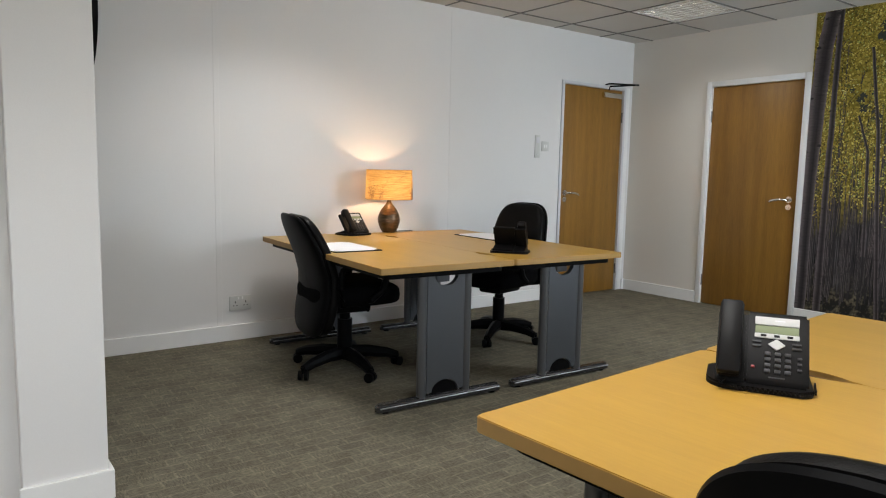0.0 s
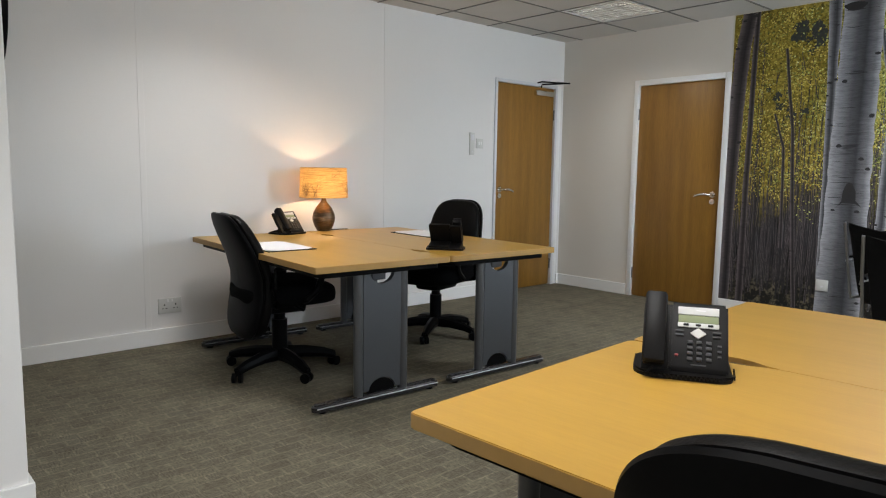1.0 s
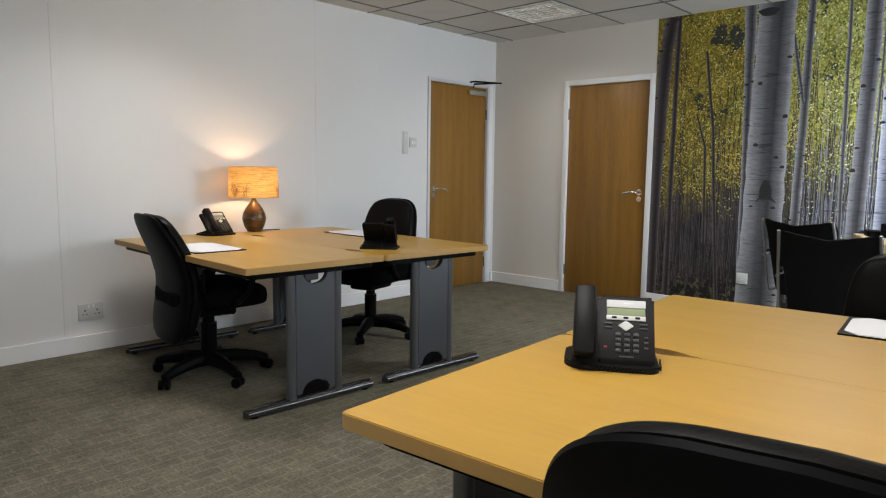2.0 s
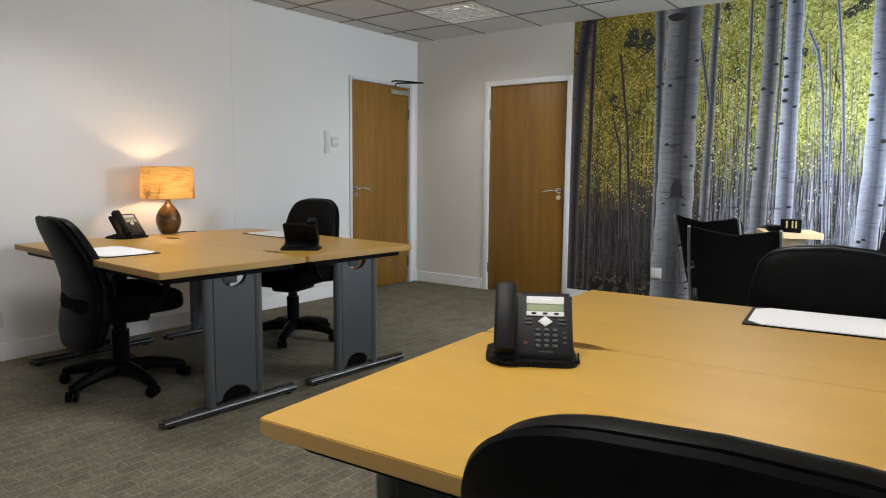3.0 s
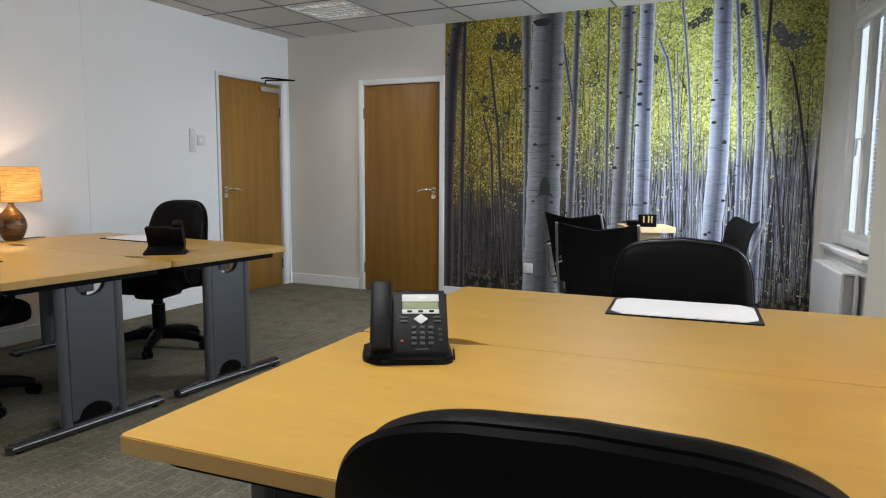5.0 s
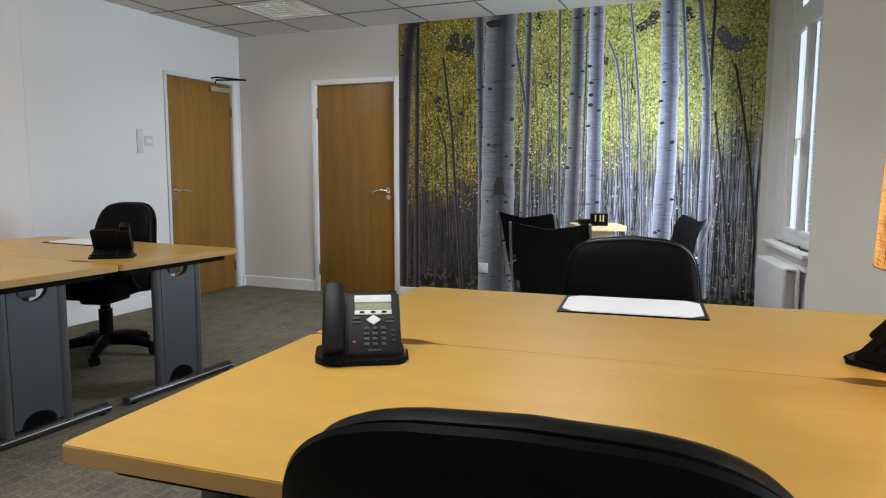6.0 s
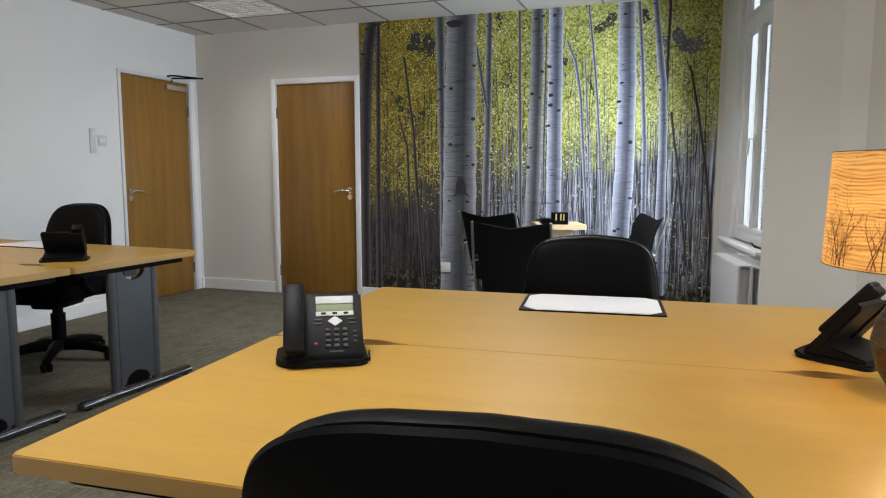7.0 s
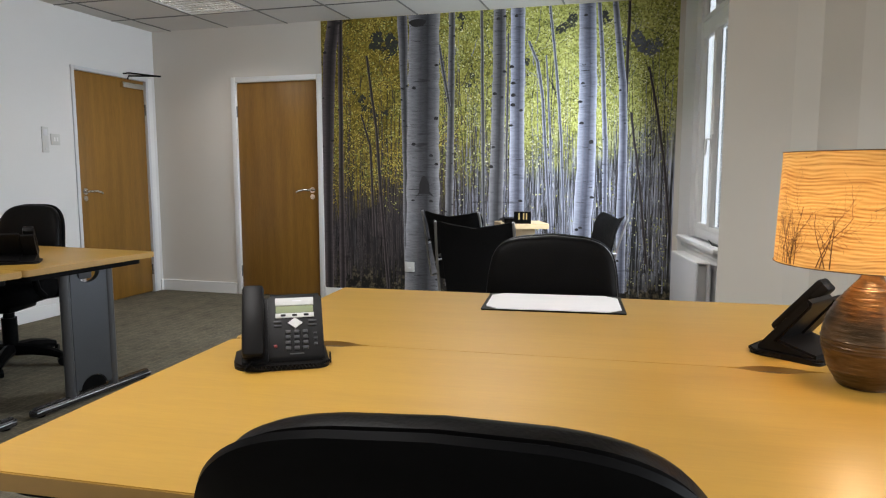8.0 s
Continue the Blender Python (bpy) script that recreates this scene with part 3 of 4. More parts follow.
def bark_print(name, lit, shade, tint):
    m, t, p = print_nodes(name)
    uv = t.nodes.new("ShaderNodeUVMap").outputs[0]
    co = t.nodes.new("ShaderNodeTexCoord").outputs["Object"]
    sep = t.nodes.new("ShaderNodeSeparateXYZ")
    t.links.new(uv, sep.inputs[0])
    mp = t.nodes.new("ShaderNodeMapping")
    mp.inputs["Scale"].default_value = (1, 16, 130)
    t.links.new(co, mp.inputs[0])
    n = node(t, "ShaderNodeTexNoise", Scale=1.0, Detail=6, Roughness=0.7)
    t.links.new(mp.outputs[0], n.inputs[0])
    mp2 = t.nodes.new("ShaderNodeMapping")
    mp2.inputs["Scale"].default_value = (1, 4.0, 26)
    t.links.new(co, mp2.inputs[0])
    n2 = node(t, "ShaderNodeTexNoise", Scale=1.0, Detail=3)
    t.links.new(mp2.outputs[0], n2.inputs[0])
    def tone(f):
        return tuple(f * a + (1 - f) * b for a, b in zip(lit, shade))

    round_ = ramp(t, sep.outputs[0], [(0.0, lit), (0.10, tone(0.65)), (0.40, tone(0.12)), (0.62, shade), (0.86, tone(0.35)), (1.0, lit)])
    grain = ramp(t, n.outputs[0], [(0.32, (0.62, 0.61, 0.62)), (0.50, (0.95, 0.95, 0.96)), (0.70, (1.22, 1.22, 1.22))])
    rings = ramp(t, n2.outputs[0], [(0.24, (0.45, 0.44, 0.44)), (0.34, (1, 1, 1)), (0.74, (1, 1, 1)), (0.78, (1.3, 1.3, 1.3))])
    c = blend(t, 1.0, blend(t, 1.0, round_, grain, "MULTIPLY"), rings, "MULTIPLY")
    t.links.new(blend(t, 1.0, c, tint, "MULTIPLY"), p.inputs["Base Color"])
    return m


FOREST = forest_print()
BARK_L = bark_print("bark_print_dim", (0.23, 0.21, 0.215), (0.024, 0.022, 0.023), (0.75, 0.68, 0.68))
BARK_M = bark_print("bark_print_grey", (0.36, 0.36, 0.38), (0.040, 0.040, 0.044), (1, 1, 1))
BARK_R = bark_print("bark_print_blue", (0.58, 0.61, 0.71), (0.075, 0.08, 0.105), (1, 1, 1.03))
KNOT = mat("knot_print", (0.012, 0.011, 0.012), 0.6, vary=0.3, scale=40)
MY0, MY1, MH = 0.385, 3.357, H
mural = thing("forest_mural", "wall-sized forest photo mural of pale birch trunks", "mural", pose(0, 0, 0))
bm = box(B(), XW - 0.003, XW, MY0, MY1, 0.106, MH)
part("print_sheet", bm, FOREST, mural, "yellow-green woodland print", smooth=False)


def leaf_print(name, stops):
    """Printed leaves, each with a tone of its own."""
    m, t, p = print_nodes(name)
    geo = t.nodes.new("ShaderNodeNewGeometry")
    t.links.new(ramp(t, geo.outputs["Random Per Island"], stops), p.inputs["Base Color"])
    return m


GOLD_LEAF = leaf_print("gold_leaf_print", [(0.0, (0.05, 0.038, 0.010)), (0.3, (0.23, 0.16, 0.027)), (0.65, (0.52, 0.40, 0.07)), (1.0, (0.76, 0.65, 0.19))])
GREEN_LEAF = leaf_print("green_leaf_print", [(0.0, (0.035, 0.045, 0.014)), (0.4, (0.16, 0.18, 0.04)), (0.75, (0.38, 0.40, 0.10)), (1.0, (0.64, 0.65, 0.25))])
LEMON_LEAF = leaf_print("lemon_leaf_print", [(0.0, (0.13, 0.14, 0.04)), (0.4, (0.36, 0.37, 0.11)), (0.75, (0.62, 0.62, 0.27)), (1.0, (0.84, 0.84, 0.58))])


# gaps of deep shade between the crowns: place on the wall, height, radius
SHADE_DARK = mat("deep_shade_print", (0.030, 0.034, 0.030), 0.6, vary=0.6, scale=40)
SHADE_BLUE = mat("blue_shade_print", (0.12, 0.13, 0.16), 0.6, vary=0.6, scale=30)
GAPS = []
rng = random.Random(5)
for gy, gz, gr in ((2.76, 2.27, 0.11), (2.73, 2.12, 0.08), (1.98, 1.87, 0.05), (1.22, 2.26, 0.09), (0.66, 2.20, 0.10), (0.56, 2.08, 0.07), (1.56, 2.02, 0.05), (2.97, 1.80, 0.07), (2.86, 1.62, 0.05), (2.10, 2.36, 0.05), (0.95, 2.30, 0.05)):
    for _ in range(5):
        GAPS.append((gy + rng.gauss(0, 0.55) * gr, gz + rng.gauss(0, 0.6) * gr, gr * rng.uniform(0.28, 0.62)))
for material, low, high in ((SHADE_BLUE, 0.0, 0.9), (SHADE_DARK, 0.9, 4.0)):
    bm = B()
    for n, (gy, gz, gr) in enumerate(GAPS):
        if low < gy < high:
            ring = [(a, gr * rng.uniform(0.55, 1.25)) for a in [2 * math.pi * i / 18 for i in range(18)]]
            bm.faces.new([bm.verts.new((XW - 0.0032 - 0.000012 * n, max(MY0, gy + r * math.cos(a)), min(MH - 0.002, gz + r * math.sin(a)))) for a, r in ring])
    tagged(part("deep_shade", bm, material, mural, smooth=False), kind="stuff")


def scatter_leaves():
    """Sprays of small printed leaves over the upper part of the sheet."""
    rng = random.Random(21)
    store = {0: ([], []), 1: ([], []), 2: ([], [])}
    for _ in range(5200):
        cy, cz = rng.uniform(MY0, MY1), rng.uniform(0.85, MH)
        edge = 1.50 - 0.19 * (cy - 0.4) + rng.gauss(0, 0.10)
        if cz < edge or (rng.random() < 0.75 and any(math.hypot(cy - gy, cz - gz) < gr * rng.uniform(0.4, 1.1) for gy, gz, gr in GAPS)):
            continue
        mass = 0.5 * math.sin(7.3 * cy + 1.0) * math.sin(6.1 * cz + 2.0) + 0.35 * math.sin(15.0 * cy + 9.0 * cz)
        if mass < -0.12 and rng.random() < 0.62:
            continue
        warm = (cy - MY0) / (MY1 - MY0) + 0.22 * mass + rng.gauss(0, 0.07)
        if warm > 0.72:
            tone = 0 if rng.random() < 0.72 else 1
        elif warm > 0.5:
            tone = 1 if rng.random() < 0.65 else 2
        else:
            tone = 2 if rng.random() < 0.62 - 0.35 * max(0.0, cz - 2.0) else 1
        verts, faces = store[tone]
        for _ in range(rng.randint(4, 11)):
            y, z = cy + rng.gauss(0, 0.032), cz + rng.gauss(0, 0.026)
            if not (MY0 + 0.02 < y < MY1 - 0.02 and z < MH - 0.02):
                continue
            x, a, r = XW - 0.0040 - 0.0008 * rng.random(), rng.uniform(0, math.pi), rng.uniform(0.003, 0.0095)
            w = r * rng.uniform(0.5, 0.9)
            k = len(verts)
            for u, v in ((-r, 0), (-0.2 * r, -w), (r, 0), (0.2 * r, w)):
                verts.append((x, y + u * math.cos(a) - v * math.sin(a), z + u * math.sin(a) + v * math.cos(a)))
            faces.append((k, k + 1, k + 2, k + 3))
    # stray leaves low down among the stems
    verts, faces = store[2]
    for _ in range(900):
        y, z = MY0 + 0.03 + 2.0 * rng.random() ** 1.4, rng.uniform(0.25, 1.4)
        x, a, r = XW - 0.0040 - 0.0008 * rng.random(), rng.uniform(0, math.pi), rng.uniform(0.004, 0.010)
        k = len(verts)
        verts += [(x, y + u * math.cos(a) - v * math.sin(a), z + u * math.sin(a) + v * math.cos(a)) for u, v in ((-r, 0), (0, -0.6 * r), (r, 0), (0, 0.6 * r))]
        faces.append((k, k + 1, k + 2, k + 3))
    for tone, material in enumerate((GOLD_LEAF, GREEN_LEAF, LEMON_LEAF)):
        me = bpy.data.meshes.new("leaf_spray")
        me.from_pydata(store[tone][0], [], store[tone][1])
        me.materials.append(material)
        ob = new("leaf_spray", me)
        ob.parent = mural
        tagged(ob, kind="stuff")


scatter_leaves()


def strip(bm, pts, x, uvl, wobble=0.0, seed=0):
    """A flat ribbon on the print through (y, z, width), seen from -x."""
    rng = random.Random(seed)
    rows = []
    steps = 14
    fine = []
    for (a, b) in zip(pts, pts[1:]):
        for i in range(steps):
            f = i / steps
            fine.append([u + (v - u) * f for u, v in zip(a, b)])
    fine.append(list(pts[-1]))
    drift = 0
    for y, z, w in fine:
        drift = 0.8 * drift + rng.uniform(-wobble, wobble)
        w2 = w * rng.uniform(0.96, 1.05)
        ya, yb = min(MY1, max(MY0, y + drift + w2 / 2)), min(MY1, max(MY0, y + drift - w2 / 2))
        zz = max(0.108, min(MH - 0.002, z))
        rows.append((bm.verts.new((x, ya, zz)), bm.verts.new((x, yb, zz)), zz))
    for (a, b, z0), (c, d, z1) in zip(rows, rows[1:]):
        if abs(z0 - z1) < 1e-5 or (a.co - b.co).length < 1e-4:
            continue
        f = bm.faces.new((a, b, d, c))
        for lp, u, v in zip(f.loops, (0, 1, 1, 0), (z0, z0, z1, z1)):
            lp[uvl].uv = (u, v)


def knots(bm, pts, x, seed):
    """Dark eye marks and short cross lines on a trunk."""
    rng = random.Random(seed)
    width = pts[0][2]
    for n in range(int(16 + 60 * width)):
        f = rng.random()
        k = min(int(f * (len(pts) - 1)), len(pts) - 2)
        g = f * (len(pts) - 1) - k
        y, z, w = [u + (v - u) * g for u, v in zip(pts[k], pts[k + 1])]
        eye = n % 3 == 0
        side = rng.choice((-0.42, -0.25, 0.1, 0.3, 0.42))
        ry = rng.uniform(0.10, 0.16) * min(w, 0.12) + 0.003 if eye else rng.uniform(0.10, 0.30) * w
        rz = ry * rng.uniform(0.5, 0.8) if eye else rng.uniform(0.0012, 0.003)
        cy, cz = y + side * (w - 2 * ry if not eye else w), min(z, MH - 0.03)
        bow = 0.0 if eye else rng.uniform(-0.006, 0.010)
        ring = [2 * math.pi * i / 10 for i in range(10)]
        vs = [bm.verts.new((x, min(MY1, max(MY0, cy + ry * math.cos(a) * rng.uniform(0.85, 1.15))), cz + bow * math.cos(a) ** 2 + rz * math.sin(a) * (1.3 if math.sin(a) > 0 else 0.7))) for a in ring]
        bm.faces.new(vs).material_index = 1


# trunks of the print, each from its top down: place along the wall, height, width
DIM_TRUNKS = [
    [(3.23, 2.44, 0.118), (3.274, 2.16, 0.119), (3.333, 1.18, 0.133), (3.345, 0.05, 0.147)],
    [(3.171, 2.44, 0.043), (3.18, 1.67, 0.043), (3.183, 0.93, 0.049), (3.183, 0.06, 0.061)],
    [(2.928, 2.14, 0.021), (2.847, 1.52, 0.026), (2.788, 0.68, 0.032), (2.741, 0.08, 0.032)],
    [(2.988, 1.64, 0.016), (2.902, 1.37, 0.021), (2.874, 0.58, 0.027)],
    [(0.597, 1.95, 0.017), (0.524, 1.6, 0.021), (0.455, 1.17, 0.021), (0.403, 0.65, 0.021)],
    [(0.721, 1.61, 0.017), (0.645, 1.08, 0.021), (0.573, 0.42, 0.021)],
    [(0.753, 2.42, 0.021), (0.759, 2.04, 0.025), (0.759, 1.61, 0.021), (0.82, 1.04, 0.017)],
]
GREY_TRUNKS = [
    [(2.602, 2.43, 0.096), (2.59, 1.89, 0.066), (2.58, 1.17, 0.046), (2.571, 0.09, 0.047)],
    [(2.408, 2.42, 0.267), (2.421, 1.65, 0.276), (2.423, 1.08, 0.29), (2.437, 0.09, 0.322)],
    [(2.168, 2.42, 0.053), (2.176, 1.64, 0.059), (2.195, 0.74, 0.07)],
    [(2.279, 2.2, 0.025), (2.23, 1.92, 0.029), (2.186, 1.69, 0.025)],
    [(1.915, 2.41, 0.024), (1.905, 1.64, 0.029), (1.884, 0.7, 0.029)],
    [(1.766, 2.44, 0.102), (1.769, 1.86, 0.108), (1.788, 0.7, 0.12)],
    [(1.694, 2.26, 0.014), (1.697, 1.63, 0.019), (1.704, 1.03, 0.019)],
]
PALE_TRUNKS = [
    [(1.618, 2.44, 0.114), (1.616, 1.86, 0.116), (1.611, 0.71, 0.128)],
    [(1.524, 2.19, 0.023), (1.453, 2.02, 0.027), (1.407, 1.72, 0.027), (1.329, 0.62, 0.028)],
    [(1.386, 2.07, 0.013), (1.343, 1.4, 0.018), (1.311, 0.62, 0.018)],
    [(1.361, 2.42, 0.022), (1.304, 1.98, 0.022), (1.257, 1.4, 0.023), (1.219, 0.62, 0.023)],
    [(1.072, 2.42, 0.13), (1.054, 1.84, 0.135), (1.057, 1.22, 0.146), (1.082, 0.53, 0.144)],
    [(0.981, 2.41, 0.03), (0.936, 1.83, 0.035), (0.912, 1.39, 0.039), (0.903, 0.54, 0.035)],
    [(0.859, 2.43, 0.042), (0.791, 1.83, 0.06), (0.774, 1.39, 0.064), (0.77, 0.18, 0.079)],
]

for k, (material, pts) in enumerate([(BARK_L, p) for p in DIM_TRUNKS] + [(BARK_M, p) for p in GREY_TRUNKS] + [(BARK_R, p) for p in PALE_TRUNKS]):
    if pts[0][1] > 2.38:
        pts[0] = (pts[0][0], MH, pts[0][2])
    off = 0.0052 + (0.0008 if pts[1][2] > 0.09 else 0.0) + 0.00003 * k
    bm = B()
    uvl = bm.loops.layers.uv.new("UVMap")
    strip(bm, pts, XW - off, uvl, 0.0015, k)
    knots(bm, pts, XW - off - 0.00015, 40 + k)
    part("birch_trunk", bm, [material, KNOT], mural, smooth=False)
# the broad dark scars on the thickest trunk
bm = B()
scar = [(-0.075, -0.09), (-0.045, -0.045), (-0.04, 0.03), (-0.018, 0.085), (0.0, 0.095), (0.02, 0.085), (0.045, 0.03), (0.05, -0.04), (0.09, -0.085), (0.05, -0.065), (0.0, -0.06), (-0.04, -0.06)]
bm.faces.new([bm.verts.new((XW - 0.0068, 2.414 - a, 1.02 + b)) for a, b in scar])
part("bark_scar", bm, KNOT, mural, smooth=False)
bm = B()
bm.faces.new([bm.verts.new((XW - 0.0068, 2.467 - 0.075 * math.cos(a) * (1 + 0.15 * math.sin(3 * a)), 2.385 + 0.032 * math.sin(a))) for a in [2 * math.pi * i / 14 for i in range(14)]])
part("bark_scar", bm, KNOT, mural, smooth=False)
# slender far stems and twigs
rng = random.Random(7)
for material, count, band in ((BARK_L, 120, (1.75, 3.3)), (BARK_M, 90, (0.42, 2.35)), (BARK_R, 80, (0.42, 2.15)), (KNOT, 280, (0.42, 3.3))):
    bm = B()
    uvl = bm.loops.layers.uv.new("UVMap")
    for k in range(count):
        y = rng.uniform(*band)
        z1 = rng.choice((rng.uniform(0.8, 1.5), rng.uniform(1.2, 2.2)))
        w = rng.uniform(0.005, 0.017) * (0.6 if material is KNOT else 1)
        lean = rng.uniform(-0.07, 0.07)
        strip(bm, [(y, rng.uniform(0.15, 0.5), w), (y + lean * 0.5 + rng.uniform(-0.01, 0.01), 0.6 * z1, w * 0.8), (y + lean, z1, w * 0.4)], XW - 0.0033 - 0.0004 * rng.random(), uvl, 0.002, k)
    for k in range(26):
        y, z = rng.uniform(*band), rng.uniform(1.1, 2.2)
        dy = rng.uniform(-0.22, 0.22)
        strip(bm, [(y, z, 0.010), (y + 0.5 * dy, z + 0.06, 0.008), (y + dy, z + rng.uniform(0.1, 0.3), 0.003)], XW - 0.0034, uvl, 0.003, 500 + k)
    tagged(part("stem_thicket", bm, material, mural, smooth=False), kind="stuff")

# ---- window, sill and radiator on the canted wall ----
GLASS = bpy.data.materials.new("window_glass")
GLASS.use_nodes = True
gp = GLASS.node_tree.nodes["Principled BSDF"]
gp.inputs["Transmission Weight"].default_value, gp.inputs["Roughness"].default_value, gp.inputs["IOR"].default_value = 1.0, 0.0, 1.45
SKYCARD = bpy.data.materials.new("bright_sky")
SKYCARD.use_nodes = True
sp = SKYCARD.node_tree.nodes["Principled BSDF"]
sp.inputs["Base Color"].default_value = (0.8, 0.85, 0.9, 1)
sp.inputs["Emission Color"].default_value = (0.84, 0.94, 1.0, 1)
sp.inputs["Emission Strength"].default_value = 1.7
win = tagged(thing("window_1", "white painted casement window with fanlights above", "window", WM), kind="structure")
YG = -0.055
bm = B()
for x0, x1, z0, z1 in ((WX0, WX0 + 0.06, WZ0, WZ1), (WX1 - 0.06, WX1, WZ0, WZ1), (WX0 + 0.06, WX1 - 0.06, WZ0, WZ0 + 0.068), (WX0 + 0.06, WX1 - 0.06, WZ1 - 0.06, WZ1), (WX0 + 0.06, WX1 - 0.06, 2.09, 2.17)):
    box(bm, x0, x1, YG - 0.014, YG + 0.026, z0, z1, 0.004)
part("window_frame", bm, TRIM, win)
mid = -0.766
for x0, x1 in ((WX0 + 0.06, mid), (mid, WX1 - 0.06)):
    for z0, z1 in ((WZ0 + 0.068, 2.09), (2.17, WZ1 - 0.06)):
        bm = B()
        for a0, a1, b0, b1 in ((x0, x0 + 0.032, z0, z1), (x1 - 0.032, x1, z0, z1), (x0 + 0.032, x1 - 0.032, z0, z0 + 0.032), (x0 + 0.032, x1 - 0.032, z1 - 0.032, z1)):
            box(bm, a0, a1, YG - 0.010, YG + 0.032, b0, b1, 0.004)
        sash = part("casement", bm, TRIM, win)
        pane = part("pane", box(B(), x0 + 0.027, x1 - 0.027, YG - 0.002, YG + 0.002, z0 + 0.027, z1 - 0.027), GLASS, sash, "clear glass pane", smooth=False)
        pane.visible_shadow = False
handle = B()
box(handle, mid - 0.045, mid - 0.015, YG + 0.032, YG + 0.045, 1.29, 1.39, 0.004)
tube(handle, [(mid - 0.03, YG + 0.042, 1.36), (mid - 0.03, YG + 0.072, 1.36), (mid - 0.03, YG + 0.077, 1.26)], 0.008, 8)
part("window_handle", handle, WHITEPL, win, "white casement handle")
bm = box(B(), -1.28, WX1 + 0.08, -0.03, 0.075, WZ0 - 0.03, WZ0, 0.006)
box(bm, -1.28, WX1 + 0.06, 0.002, 0.045, WZ0 - 0.075, WZ0 - 0.03, 0.010)
box(bm, -1.28, WX1 + 0.05, 0.002, 0.028, WZ0 - 0.115, WZ0 - 0.075, 0.005)
part("window_sill", bm, TRIM, win, "white moulded window board")
SLAT = bpy.data.materials.new("pale_slat")
SLAT.use_nodes = True
sn = SLAT.node_tree
through_light = sn.nodes.new("ShaderNodeBsdfTranslucent")
through_light.inputs[0].default_value = (0.86, 0.90, 0.93, 1)
both_ways = sn.nodes.new("ShaderNodeMixShader")
both_ways.inputs[0].default_value = 0.7
sn.nodes["Principled BSDF"].inputs["Base Color"].default_value = (0.80, 0.82, 0.83, 1)
sn.links.new(sn.nodes["Principled BSDF"].outputs[0], both_ways.inputs[1])
sn.links.new(through_light.outputs[0], both_ways.inputs[2])
sn.links.new(both_ways.outputs[0], sn.nodes["Material Output"].inputs[0])
blind = thing("window_blind", "pale slatted blind outside the window pane", "blind", WM)
for k in range(49):
    part("slat", box(B(), WX0 + 0.07, mid - 0.04, YG - 0.026, YG - 0.022, 0.785 + 0.0265 * k, 0.8065 + 0.0265 * k), SLAT, blind, smooth=False)
part("blind_cord", cyl(B(), (WX0 + 0.2, YG - 0.024, 0.78), (WX0 + 0.2, YG - 0.024, 2.09), 0.003, n=6), WHITEPL, blind)
bm = tube(B(), [(-0.62, -0.06, WZ0 + 0.004), (-0.85, -0.02, WZ0 + 0.006), (-1.05, 0.02, WZ0 + 0.004), (-1.15, 0.0, WZ0 + 0.004), (-1.24, 0.03, WZ0 + 0.004)], 0.004, 6)
bmesh.ops.transform(bm, matrix=WM, verts=bm.verts)
tagged(link("cable", bm, BLACK, True), "thin dark cable lying on the window board", "cable")
solid("backdrop", box(B(), 8.5, 8.55, -7.0, 0.42, -1.0, 6.0), SKYCARD, "bright overcast sky outside the window", "backdrop")

rad = thing("radiator", "white double-panel radiator under the window board", "radiator", WM @ pose(0, 0.03, 0))
RX0, RX1, RZ0, RZ1 = -1.10, -0.39, 0.08, 0.577
# panels take the greyer white, their shaded side put into the colour
for y0, y1 in ((0.075, 0.095), (0.0, 0.02)):
    bm = box(B(), RX0, RX1, y0, y1, RZ0, RZ1, 0.006)
    part("panel", bm, GREYTRIM, rad)
bm = B()
k = RX0 + 0.03
while k < RX1:
    box(bm, k, k + 0.004, 0.021, 0.074, RZ0 + 0.03, RZ1 - 0.02)
    k += 0.03
tagged(part("finned_core", bm, GREYTRIM, rad), kind="stuff")
part("top_grille", box(B(), RX0 + 0.01, RX1 - 0.01, 0.004, 0.09, RZ1 - 0.004, RZ1 + 0.006), TRIM, rad)
part("valve", cyl(cyl(B(), (RX0 + 0.02, 0.05, 0.0), (RX0 + 0.02, 0.05, RZ0 + 0.02), 0.009), (RX0 - 0.02, 0.05, 0.14), (RX0 + 0.03, 0.05, 0.14), 0.015), CHROME, rad)
for x in (RX0 + 0.1, RX1 - 0.1):
    part("bracket", box(B(), x, x + 0.03, -0.03, 0.0, RZ0 + 0.05, RZ1 - 0.05), GREYTRIM, rad)

# ---- ceiling light ----
GLOW_TUBE = bpy.data.materials.new("tube_glass")
GLOW_TUBE.use_nodes = True
tp = GLOW_TUBE.node_tree.nodes["Principled BSDF"]
tp.inputs["Emission Color"].default_value, tp.inputs["Emission Strength"].default_value = (1.0, 0.97, 0.92, 1), 10
ALU = mat("louvre_aluminium", (0.80, 0.79, 0.76), 0.25, 0.85)
cl = thing("ceiling_light", "recessed fluorescent ceiling light with a silver louvre", "ceiling light", pose(FITTINGS[0][0] + STEP / 2, FITTINGS[0][1] + STEP / 2, H), "ceiling lights")
e = STEP / 2 - 0.013
bm = B()
for x0, x1, y0, y1 in ((-e, e, -e, -e + 0.025), (-e, e, e - 0.025, e), (-e, -e + 0.025, -e + 0.025, e - 0.025), (e - 0.025, e, -e + 0.025, e - 0.025)):
    box(bm, x0, x1, y0, y1, 0.001, 0.05)
box(bm, -e, e, -e, e, 0.05, 0.056)
part("housing", bm, TRIM, cl)
